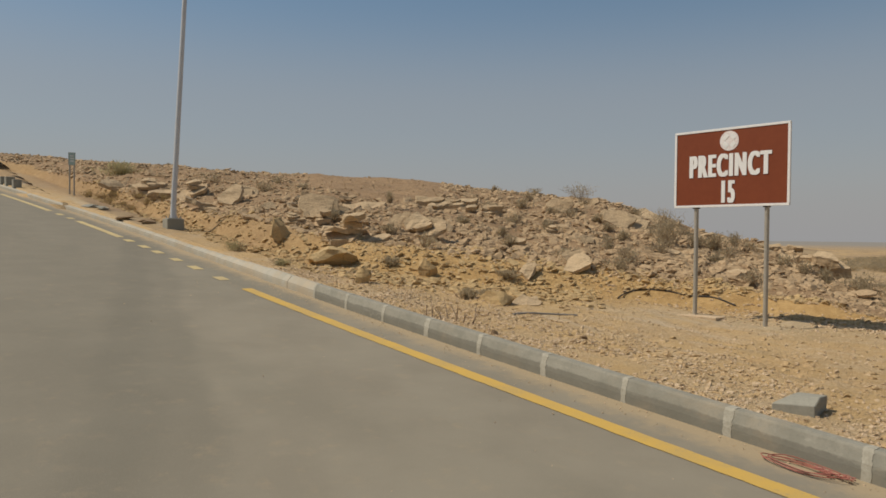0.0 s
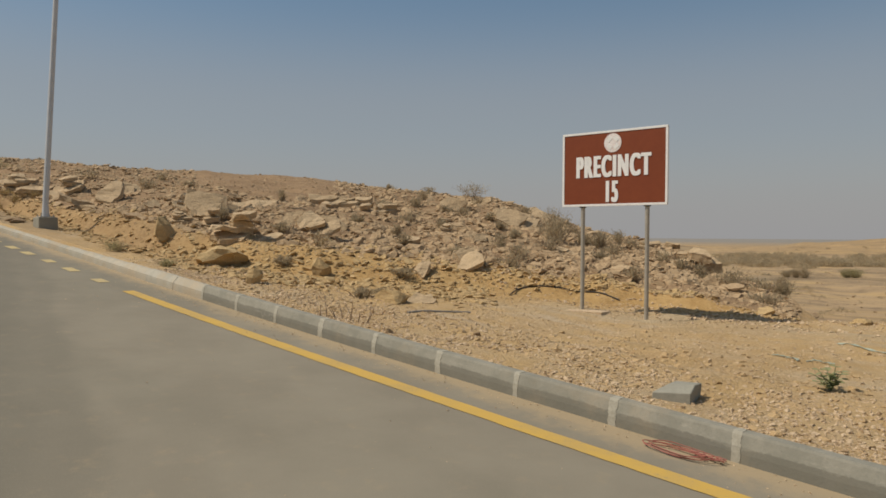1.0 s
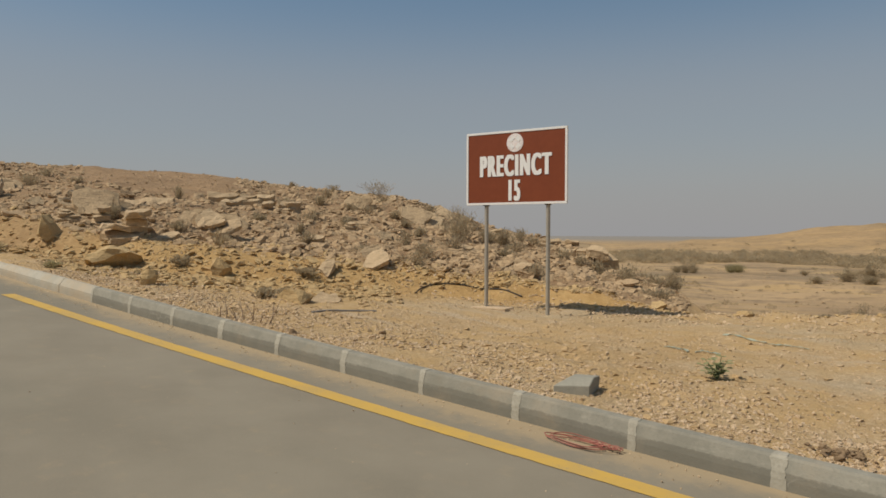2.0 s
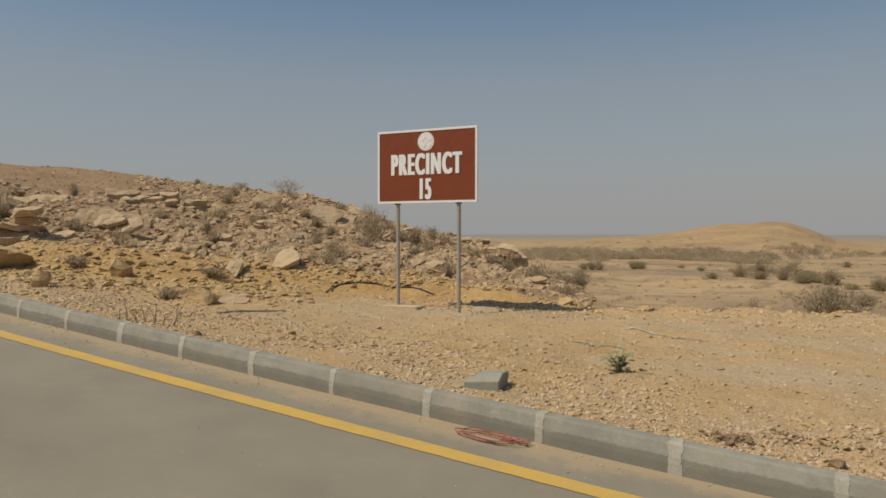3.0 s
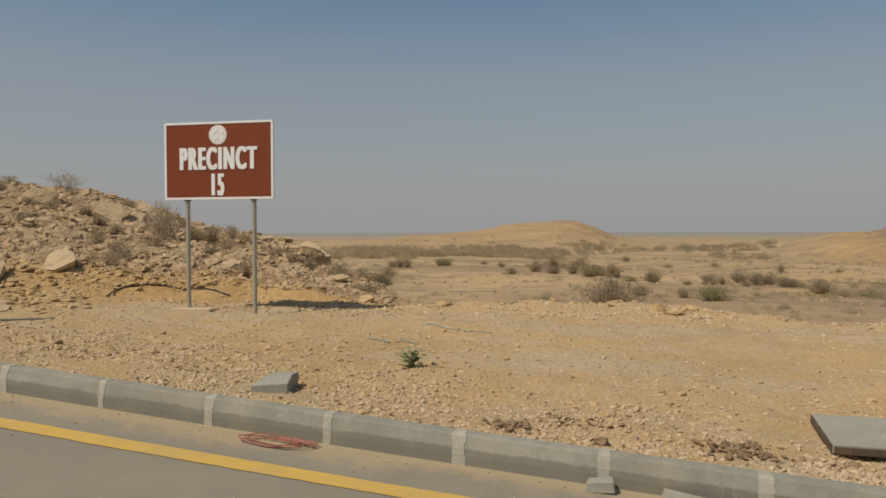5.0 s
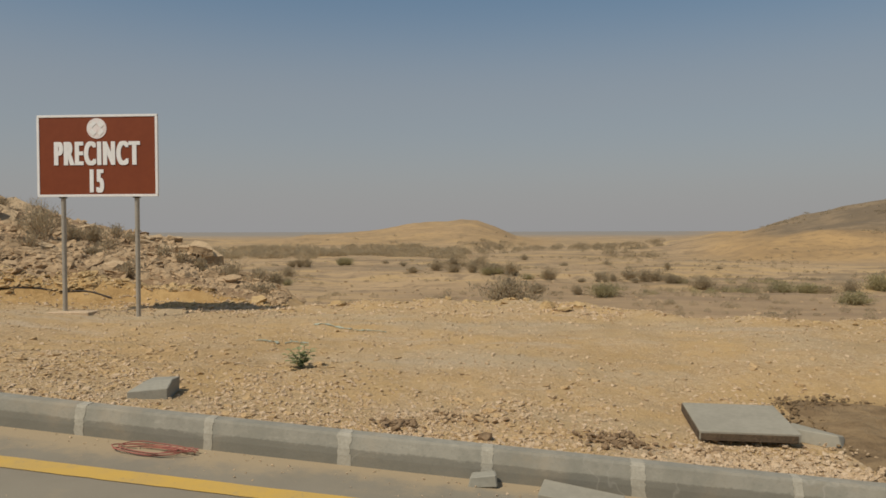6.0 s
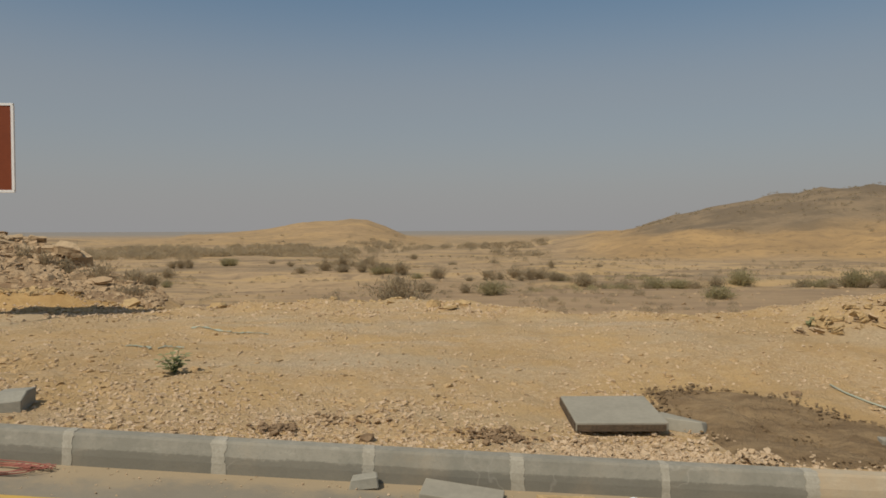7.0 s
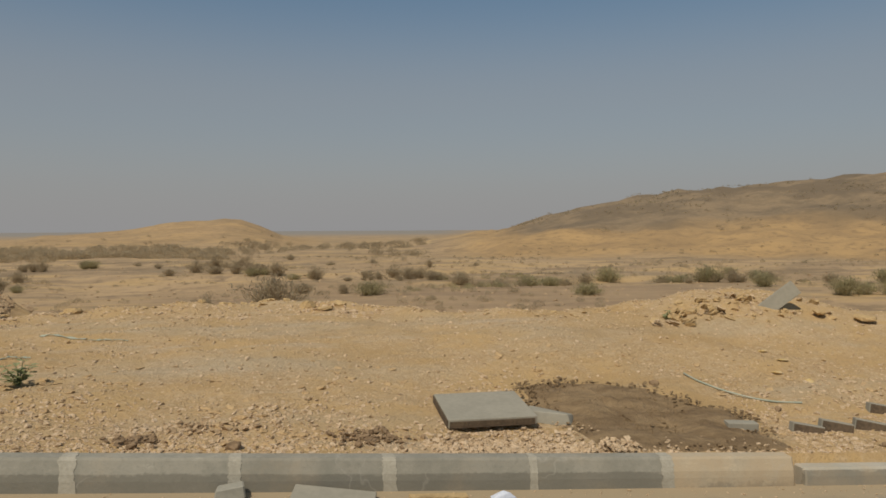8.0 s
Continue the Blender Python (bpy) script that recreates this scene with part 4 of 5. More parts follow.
# gravel over the verge: dense beside the kerb and along the ledge
grit = shapes_of(12, 9, 0.6, 23)
spots = []
while len(spots) < 34000:
    kind = rng.random()
    if kind < 0.55:
        x, v = rng.uniform(-12, 7), abs(rng.gauss(0, 0.9))
    elif kind < 0.92:
        x, v = rng.uniform(-14, 10), rng.uniform(0, 6.5)
    else:
        az = rng.uniform(-40, 45)
        r = float(np.interp(az, LEDGE_AZ, LEDGE_R)) + rng.gauss(-0.3, 0.5)
        x, v = r * math.sin(radians(az)), r * math.cos(radians(az)) - 5.08
    y = 5.16 + v + float(bend(np.array(x)))
    if v < 0 or (2.2 < x < 4.2 and 5.3 < y < 7.0) or float(grain(np.array(x), np.array(y), 0.55, 19, 2)) < rng.uniform(-0.7, 0.45):
        continue
    s = rng.choice((0.013, 0.016, 0.02, 0.025, 0.032, 0.045)) * rng.uniform(0.7, 1.3) * (1.6 if v > 5 else 1.0)
    spots.append((x, y, 0, s, rng.uniform(0, 6.3), rng.uniform(-0.6, 0.6), rng.uniform(-0.6, 0.6)))
zs = land(np.array([s[0] for s in spots]), np.array([s[1] for s in spots]))
spots = [(s[0], s[1], float(h), *s[3:]) for s, h in zip(spots, zs)]
scatter("gravel", spots, grit, PEBBLE, "loose pale gravel and chippings on the sandy verge", "gravel")


# ---- things on the verge ----
def ground_pose(x, y, lift=0.0, rx=0.0, ry=0.0, rz=0.0):
    return pose(x, y, height(x, y) + lift, rx, ry, rz)


# broken piece of kerb, lying on its back
bm = hull([(sx, sy, sz) for sx, sy, sz in ((-0.19, -0.13, -0.06), (0.13, -0.16, -0.06), (0.19, 0.13, -0.06), (-0.15, 0.15, -0.06), (-0.19, -0.13, 0.05), (0.13, -0.16, 0.075),
                                             (-0.06, -0.02, 0.13), (0.155, -0.04, 0.14), (0.20, 0.12, 0.13), (-0.02, 0.15, 0.125))], 0.006)
thing("kerb_offcut", bm, CONCRETE, "broken grey concrete kerb piece lying on the gravel", "concrete block", at=ground_pose(-2.84, 5.58, 0.02, 0, 0, 22) @ Matrix.Diagonal((0.95, 0.95, 0.78, 1)))

# paving slab and the chunk beside it
slab = thing("concrete_slab", box(-0.36, 0.36, -0.33, 0.33, -0.035, 0.035, 0.008), CONCRETE_SLAB, "pale grey square concrete slab tilted on the gravel", "slab",
             at=pose(1.77, 6.07, 0.138, 5.0, 0.3, 0.5))
# thin dark brown plates over the slab's front and left edges
part("dark_edge", box(-0.35, 0.34, -0.336, -0.328, -0.034, 0.020, 0.003), DARK_FACE, slab, "dark brown edge")
part("dark_edge", box(-0.369, -0.358, -0.32, 0.32, -0.034, 0.028, 0.003), DARK_FACE, slab, "dark brown edge")
bm = hull([(-0.2, -0.07, -0.05), (0.2, -0.09, -0.05), (0.22, 0.05, -0.05), (-0.18, 0.1, -0.05), (-0.2, -0.05, 0.04), (0.16, -0.07, 0.05), (0.2, 0.04, 0.03), (-0.16, 0.09, 0.05)], 0.006)
thing("concrete_chunk", bm, CONCRETE_SLAB, "broken grey concrete strip half buried beside the slab", "concrete block", at=ground_pose(2.28, 5.93, 0.035, 0, 4, -22))
for x, y, w, d, turn, tilt in ((3.92, 5.76, 0.26, 0.10, -8, 3),):
    thing("concrete_chunk", box(-w / 2, w / 2, -d / 2, d / 2, -0.04, 0.03, 0.008), CONCRETE_SLAB, "grey concrete strip lying on the damp earth", "concrete block",
          at=ground_pose(x, y, 0.05, tilt, 2, turn))
for x, y, turn in ((4.52, 5.74, -16), (4.80, 5.74, -20), (5.12, 5.72, -26), (5.58, 6.10, -20)):
    b = thing("paving_block", None, None, "grey concrete paving block with dark brown side, dropped on sand", "paving block", "dropped paving blocks", at=ground_pose(x, y, 0.01, -7, 9, turn))
    part("body", box(-0.13, 0.13, -0.05, 0.05, -0.05, 0.055, 0.008), CONCRETE_SLAB, b)
    # thin dark brown plate over the block's front
    part("dark_side", box(-0.125, 0.125, -0.062, -0.049, -0.05, 0.046, 0.006), DARK_FACE, b, "dark brown side")

# kerb pieces left in the gutter
bm = hull([(-0.085, -0.05, 0), (0.085, -0.05, 0), (0.08, 0.06, 0), (-0.08, 0.06, 0), (-0.07, -0.04, 0.085), (0.08, -0.045, 0.10), (0.075, 0.055, 0.1), (-0.06, 0.055, 0.09)], 0.008)
thing("rubble_block", bm, CONCRETE, "small rough rubble block leaning on the kerb", "concrete block", at=pose(-0.13, 4.87, float(road_z(np.array(-0.13))) + 0.0, 0, -3, 4) @ Matrix.Diagonal((1.15, 1.0, 0.8, 1)))
bm = box(-0.26, 0.26, -0.11, 0.11, -0.03, 0.03, 0.008)
thing("concrete_strip", bm, CONCRETE_SLAB, "flat grey concrete strip lying aslant in the gutter", "concrete block", at=pose(0.50, 4.78, float(road_z(np.array(0.5))) + 0.012, 7, 6, -10))
bm = box(-0.19, 0.19, -0.035, 0.035, -0.012, 0.012, 0.004)
thing("timber_offcut", bm, ROCK_OCHRE, "thin ochre timber offcut lying in the gutter", "timber", at=pose(1.17, 4.80, float(road_z(np.array(1.17))) + 0.02, 0, 4, 3))
bm = hull([(-0.09, -0.04, 0), (0.09, -0.03, 0), (0.07, 0.05, 0), (-0.08, 0.04, 0), (0, 0, 0.05), (0.04, -0.02, 0.04)], 0.004)
thing("plastic_scrap", bm, plain("white_scrap", (0.62, 0.64, 0.68), (0.5, 0.54, 0.62), 14), "crumpled white and blue plastic scrap in the gutter", "litter", at=pose(1.60, 4.82, float(road_z(np.array(1.6))) + 0.002))

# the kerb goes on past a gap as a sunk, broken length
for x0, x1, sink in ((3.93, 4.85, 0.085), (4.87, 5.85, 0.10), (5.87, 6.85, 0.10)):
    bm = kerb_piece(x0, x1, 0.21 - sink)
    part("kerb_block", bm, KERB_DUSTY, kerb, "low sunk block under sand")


def damp_patch():
    rim = [(2.27, 6.86), (2.77, 6.90), (3.49, 6.72), (3.85, 6.32), (4.19, 6.06), (4.10, 5.55), (3.92, 5.22), (3.2, 5.17), (2.54, 5.22), (2.40, 5.62), (2.25, 6.04), (2.18, 6.5)]
    pts = [Vector((x, y, 0)) for x, y in rim]
    loop = spline(pts + [pts[0]], 14)[:-1]
    mid = Vector((3.15, 6.0, 0))
    bm, rings, n = bmesh.new(), [], len(loop)
    for k in range(1, 23):
        t = k / 22
        ring = []
        for p in loop:
            q = mid.lerp(p, t)
            q += (p - mid) * 0.13 * float(grain(np.array(p.x), np.array(p.y), 0.28, 5, 4)) * t * t
            lump = 0.06 * float(grain(np.array(q.x), np.array(q.y), 0.30, 33, 5)) + 0.04
            ring.append(bm.verts.new((q.x, q.y, height(q.x, q.y) + lump * (1 - t ** 4) - 0.012 * t ** 6)))
        rings.append(ring)
    for a, b in zip(rings, rings[1:]):
        for j in range(n):
            bm.faces.new((a[j], a[(j + 1) % n], b[(j + 1) % n], b[j]))
    bm.faces.new(rings[0])
    me = finish(bm, "damp_earth", DAMP, True)
    heap = thing("damp_earth", me, None, "spread heap of dark damp earth beside the slab", "earth heap")
    rng = random.Random(19)
    for name, count, low, high, material, label in (("clods", 420, 0.80, 1.0, DAMP, "damp clods along the rim"), ("crumbs", 700, 0.1, 0.95, DAMP, "brown crumbs of earth"), ("chippings", 130, 0.55, 1.0, PEBBLE, "pale chippings pressed into the earth")):
        spots = []
        while len(spots) < count:
            p = rng.choice(loop)
            q = mid.lerp(p, rng.uniform(low, high)) + Vector((rng.gauss(0, 0.05), rng.gauss(0, 0.04), 0))
            if name == "clods" and q.y < 5.9 and q.x < 3.4 or name == "chippings" and q.y > 5.9:
                continue
            if float(grain(np.array(q.x), np.array(q.y), 0.4, 47, 2)) < rng.uniform(-0.6, 0.3):
                continue
            size = rng.uniform(0.015, 0.05) * (0.85 if name == "clods" else 0.7)
            spots.append((q.x, q.y, height(q.x, q.y) + 0.026, size, rng.uniform(0, 6.3), rng.uniform(-0.5, 0.5), rng.uniform(-0.5, 0.5)))
        tagged(part(name, scatter_mesh(name, spots, grit, material), material, heap), label, kind="stuff")


damp_patch()


def coil():
    rng = random.Random(4)
    bm = bmesh.new()
    for k in range(4):
        cx, cy, rx, ry, ph = -2.42 + rng.uniform(-0.05, 0.05), 4.78 + rng.uniform(-0.015, 0.015), rng.uniform(0.17, 0.27), rng.uniform(0.07, 0.11), rng.uniform(0, 6)
        pts = []
        for i in range(27):
            a = ph + 2 * math.pi * i / 24
            x, y = cx + rx * math.cos(a) + 0.02 * math.sin(3 * a), cy + ry * math.sin(a)
            pts.append((x, y, float(road_z(np.array(x))) + 0.012 + 0.007 * k + 0.01 * max(0, math.sin(a * 2 + k))))
        tube(pts, 0.004, 5, bm)
    for k in range(5):
        pts = [(-2.35 + 0.05 * i, 4.83 + 0.02 * math.sin(i + k) + 0.006 * k, float(road_z(np.array(-2.35 + 0.05 * i))) + 0.02 + 0.008 * ((i + k) % 3)) for i in range(6)]
        tube(pts, 0.004, 5, bm)
    thing("wire_coil", bm, RED_WIRE, "loose coil of faded red wire in the gutter", "wire")


coil()


def laid(name, spots, radius, material, label, category, lift=0.01):
    pts = [(x, y, height(x, y) + lift + (h[0] if h else 0)) for x, y, *h in spots]
    bm = tube(spline(pts, 6), radius, 7)
    return thing(name, bm, material, label, category)


laid("hose", [(-8.15, 9.80, 0.0), (-8.40, 10.3, 0.0), (-8.30, 10.6, 0.0), (-7.92, 10.85, -0.01), (-7.58, 11.02, -0.01), (-7.2, 11.14, -0.01), (-6.80, 11.20, -0.01)], 0.0135, BLACK,
     "black rubber hose lying along the foot of the slope", "hose", 0.02)
laid("metal_strip", [(-7.12, 6.45), (-7.16, 6.8), (-7.15, 7.05), (-7.0, 7.55)], 0.02, GREY_STRIP, "grey metal strip half buried in the sand", "metal strip", 0.01)
laid("hose", [(4.15, 7.13), (4.12, 6.95), (4.14, 6.80), (4.28, 6.62), (4.46, 6.44), (4.66, 6.36), (4.86, 6.25)], 0.009, GREEN_STRAP, "thin green garden hose on the sand", "hose", 0.015)
laid("hose", [(2.0, 5.99), (2.18, 6.02), (2.34, 5.94)], 0.009, GREEN_STRAP, "short green hose end beside the slab", "hose", 0.07)


def strap(a, b, wide, seed, sag=0.12):
    """A flat faded strip, half covered with sand."""
    rng = random.Random(seed)
    a, b = Vector(a), Vector(b)
    side = Vector((-(b - a).y, (b - a).x)).normalized() * wide / 2
    bm, rows = bmesh.new(), []
    for i in range(13):
        t = i / 12
        p = a.lerp(b, t) + side * sag * 20 * math.sin(t * 3.1) * rng.uniform(0.8, 1.2)
        k = side * rng.uniform(0.5, 1.2)
        rows.append([bm.verts.new((q.x, q.y, height(q.x, q.y) + 0.012 + rng.uniform(-0.004, 0.012))) for q in (p - k, p + k)])
    for p, q in zip(rows, rows[1:]):
        bm.faces.new((p[0], p[1], q[1], q[0]))
    made = bmesh.ops.extrude_face_region(bm, geom=bm.faces[:])["geom"]
    for v in (g for g in made if isinstance(g, bmesh.types.BMVert)):
        v.co.z -= 0.006
    thing("plastic_strip", bm, GREEN_STRAP, "faded green plastic strip half buried in sand", "litter", "plastic strips on the verge")


strap((-2.95, 7.95), (-2.66, 7.84), 0.05, 1)
strap((-2.60, 7.90), (-2.35, 7.97), 0.035, 2)
strap((-2.72, 9.32), (-2.15, 9.05), 0.03, 3)
strap((-2.12, 9.02), (-1.66, 8.88), 0.03, 4)
for x, y, s in ((3.63, 6.75, 0.09), (4.56, 6.18, 0.07), (-0.8, 5.28, 0.08), (-0.15, 5.28, 0.10), (-5.55, 6.1, 0.09), (-6.1, 5.25, 0.10), (1.5, 5.55, 0.09), (4.9, 5.3, 0.06)):
    bm = hull([p * s for p in stone_points(random, 14, 0.8)], 0.003)
    thing("dark_stone", bm, ROCK_DARK, "small dark brown stone on the sandy verge", "stone", "dark stones", at=ground_pose(x, y, 0.2 * s, 0, 0, random.uniform(0, 360)))
for x, y in ((5.5, 7.8), (5.48, 7.4), (5.39, 6.86), (5.2, 7.1)):
    bm = hull([p * 0.11 for p in stone_points(random, 14, 0.4)], 0.003)
    thing("pale_stone", bm, plain("ochre_scrap", (0.52, 0.35, 0.10), (0.55, 0.42, 0.24), 9), "flat pale ochre stone on the graded sand", "stone", "pale stones", at=ground_pose(x, y, 0.01))

# clods of dark rubble behind the kerb
rng = random.Random(31)
for cx, cy, n, wide in ((-0.8, 5.42, 90, 0.08), (-0.42, 5.72, 70, 0.15), (0.77, 5.52, 130, 0.14), (1.55, 5.5, 50, 0.14)):
    spots = []
    for _ in range(n):
        x, y = rng.gauss(cx, wide), max(5.14, rng.gauss(cy, wide * 0.6))
        s = rng.uniform(0.02, 0.06)
        spots.append((x, y, height(x, y) + 0.3 * s, s, rng.uniform(0, 6), rng.uniform(-0.5, 0.5), rng.uniform(-0.5, 0.5)))
    scatter("dark_clods", spots, grit, ROCK_DARK if cx != -0.42 and cx != 1.55 else ROCK, "scatter of dark brown clods on the gravel behind the kerb", "clods")

# heap of rubble with a slab stuck in it
rng = random.Random(41)
heap_stones = []
for me in variants:
    heap_stones.append(me.copy())
    heap_stones[-1].materials[0] = ROCK_OCHRE if len(heap_stones) % 3 else ROCK_PALE
for i in range(70):
    x, y = rng.gauss(5.4, 0.36), rng.gauss(8.95, 0.16)
    if i > 44:
        x, y = rng.uniform(5.7, 7.2), rng.gauss(9.0, 0.18)
    s = rng.uniform(0.06, 0.24) if i < 40 else rng.uniform(0.05, 0.14)
    thing("rock", heap_stones[i % 14], None, "tan limestone rock in a low heap at the verge's edge", "rock", "rocks of the heap",
          at=ground_pose(x, y, 0.0, rng.uniform(-25, 25), rng.uniform(-25, 25), rng.uniform(0, 360)) @ Matrix.Scale(s, 4))
thing("concrete_slab", box(-0.33, 0.33, -0.03, 0.03, -0.10, 0.10, 0.008), CONCRETE_SLAB, "pale grey slab stuck aslant in the rubble heap", "slab", at=ground_pose(6.40, 8.85, 0.08, -12, -37, -12))
for x, y, s, rz in ((6.97, 8.75, 0.22, 30), (7.55, 8.62, 0.27, -35), (8.1, 8.5, 0.22, 20)):
    thing("rock", heap_stones[3], None, "tan slab of rock at the verge's edge", "rock", "rocks of the heap", at=ground_pose(x, y, 0.05, 25, 10, rz) @ Matrix.Scale(s, 4))

# far end of the kerb: concrete blocks and slabs left by the roadside
for x, y, s in ((-34.3, 3.35, 0.32), (-33.3, 3.5, 0.30), (-34.9, 3.2, 0.28)):
    thing("concrete_block", box(-s / 2, s / 2, -s / 2, s / 2, -0.02, s * 1.1, 0.02), CONCRETE, "rough grey concrete block by the roadside", "concrete block", "roadside blocks",
          at=pose(x, y, float(kerb_top(np.array(x))) - 0.06, 0, 0, 20 * s))
for i, (x, y, w) in enumerate(((-22.0, 5.0, 0.7), (-21.2, 5.35, 0.6), (-20.7, 5.3, 0.45), (-26.0, 4.9, 0.8), (-25.2, 5.0, 0.6))):
    bm = hull([Vector((p.x * w, p.y * w * 0.8, p.z * 0.12)) for p in stone_points(random, 18, 1.0)], 0.01)
    thing("broken_slab", bm, ROCK_DARK if i < 3 else CONCRETE, "broken flat concrete slab on the earth beside the kerb", "slab", "broken slabs", at=ground_pose(x, y, 0.04, 5, -4, 40 * i))


# ---- plants ----
def brush_dome(rng, n, wide, tall, size):
    """Loose scrub: sprays of fine slivers that fan up and outwards from the root, uneven, thin at the edge."""
    bm = bmesh.new()
    sprays = []
    for _ in range(max(9, n // 90)):
        a, lean = rng.uniform(0, 6.28), abs(rng.gauss(0, 0.55))
        reach = rng.uniform(0.55, 1.1) * (1.0 - 0.25 * min(lean, 1.2))
        tip = Vector((math.cos(a) * min(lean, 1.1) * 0.46 * wide, math.sin(a) * min(lean, 1.1) * 0.46 * wide, tall * reach))
        sprays.append((Vector((math.cos(a), math.sin(a), 0)) * rng.uniform(0, 0.16) * wide, tip))
    for _ in range(n):
        root, tip = rng.choice(sprays)
        k = rng.random() ** 0.7
        spread = 0.045 + 0.055 * k
        p = root.lerp(tip, k) + Vector((rng.gauss(0, spread) * wide, rng.gauss(0, spread) * wide, rng.gauss(0, 0.07) * tall))
        p.z = max(0.03 * tall, p.z)
        u = ((tip - root).normalized() + Vector((rng.gauss(0, 0.45), rng.gauss(0, 0.45), rng.gauss(0.1, 0.4)))).normalized() * size * rng.uniform(0.6, 1.5)
        v = u.cross(Vector((rng.gauss(0, 1), rng.gauss(0, 1), rng.gauss(0, 1)))).normalized() * size * rng.uniform(0.08, 0.16)
        bm.faces.new([bm.verts.new(q) for q in (p - u * 0.5, p + v, p + u * 0.5, p - v)])
    return bm


def twigs(rng, n, wide, tall, thick):
    bm = bmesh.new()
    for _ in range(n):
        a, out, h = rng.uniform(0, 6.28), rng.uniform(0.15, 0.55) * wide, rng.uniform(0.5, 1.05) * tall
        d = Vector((math.cos(a), math.sin(a), 0))
        kink = Vector((rng.uniform(-0.1, 0.1) * wide, rng.uniform(-0.1, 0.1) * wide, 0))
        tube([d * 0.03 * wide + Vector((0, 0, -0.05)), d * out * 0.45 + kink + Vector((0, 0, h * 0.55)), d * out + Vector((0, 0, h))], thick, 4, bm, thick * 0.3)
    return bm


def bush(seed, wide, tall, leaf, leaves, size, label, x, y, group, sticks=26, rz=0.0):
    rng = random.Random(seed)
    b = thing("scrub_bush", None, None, label, "bush", group, at=ground_pose(x, y, 0, 0, 0, rz))
    part("branchwork", twigs(rng, sticks, wide, tall, 0.003 * wide + 0.002), TWIG, b)
    part("foliage", brush_dome(rng, leaves, wide, tall, size), leaf, b)
    return b


DRY, GREEN = "dry grey-brown scrub bush on the valley floor", "low grey-green scrub bush on the valley floor"
kinds = [bush(500 + i, 2.0, 1.25 if i != 2 else 0.9, LEAF_DRY, 1900, 0.15, DRY, -30 - i, 90, "valley scrub", 34) for i in range(3)]
kinds += [bush(520 + i, 2.4, 1.05, LEAF_GREEN, 2300, 0.15, GREEN, -26 - i, 95, "valley scrub", 24) for i in range(2)]
FIELD = [  # x, y, width, kind
    (-1.9, 43.5, 4.6, 0), (-5.6, 43.0, 2.0, 1), (-7.2, 43.3, 1.6, 2), (4.4, 50.6, 2.7, 3), (2.6, 52, 1.6, 0), (19.1, 48.0, 2.7, 4), (-30.6, 107, 1.6, 0), (-23.7, 108, 1.6, 1),
    (-12, 82, 3.0, 0), (-9.5, 79, 3.0, 2), (-7.4, 78, 2.6, 1), (-5.5, 76, 3.0, 0), (-3.1, 75, 3.4, 1), (-10.5, 86, 3.2, 1), (-7.5, 87, 3.0, 0), (13.3, 62.8, 3.2, 1), (16.6, 62, 2.2, 0),
    (18.8, 61, 3.2, 4), (20.9, 60.6, 2.8, 3), (22.0, 59.5, 2.0, 0), (27.6, 64.6, 3.2, 4), (30.1, 58.2, 2.6, 0), (32.0, 58.0, 2.6, 3), (33.8, 57.4, 3.2, 4), (35.5, 56, 2.2, 0),
    (35.1, 51.2, 2.6, 3), (36.8, 44.6, 2.8, 4), (38.4, 44.6, 2.6, 3), (40.0, 44.0, 2.6, 4), (42, 43.5, 2.4, 0), (8.7, 99.8, 2.0, 0), (45.1, 60.3, 1.2, 2), (-2.8, 114, 2.2, 0), (2.8, 96.6, 1.9, 1),
    (-26.9, 74.2, 2.4, 0), (-29.5, 73, 2.6, 1), (0.8, 72.1, 2.6, 1), (5.5, 70, 2.6, 2), (8.2, 69, 3.0, 1), (10.4, 67.5, 2.6, 0), (-0.3, 52.7, 2.4, 2), (1.6, 54.5, 1.2, 1), (41.6, 66.3, 2.2, 4),
    (24.8, 62.5, 2.4, 0), (11.8, 65, 2.0, 2), (44, 55, 2.2, 1), (47, 52, 2.8, 4), (-14, 78, 2.0, 2), (-18, 93, 1.6, 1), (14, 84, 1.6, 0), (21, 90, 1.4, 1),
]
rng = random.Random(61)
# ragged lines of scrub along the dry stream beds
for x0, y0, x1, y1, n, wide in ((3.5, 67, 14, 65.5, 10, 2.0), (13, 62, 19, 60, 5, 2.2), (29, 59, 40, 55.5, 9, 2.2), (-13, 100, -6, 94, 7, 2.6), (-6, 75, 0, 73, 4, 2.0), (-27, 68, -22, 62, 4, 1.6)):
    for i in range(n):
        t = (i + rng.uniform(-0.45, 0.45)) / max(1, n - 1)
        FIELD.append((x0 + (x1 - x0) * t, y0 + (y1 - y0) * t + rng.gauss(0, 0.9), wide * rng.uniform(0.45, 1.1), rng.choice((0, 1, 2, 2, 3, 0))))
for x, y, w, k in FIELD:
    copy_thing(kinds[k], ground_pose(x, y, -0.03, 0, 0, rng.uniform(0, 360)) @ Matrix.Diagonal((w / 2.1, w / 2.1 * rng.uniform(0.8, 1.1), w / 2.3 * rng.uniform(0.65, 1.05), 1)))

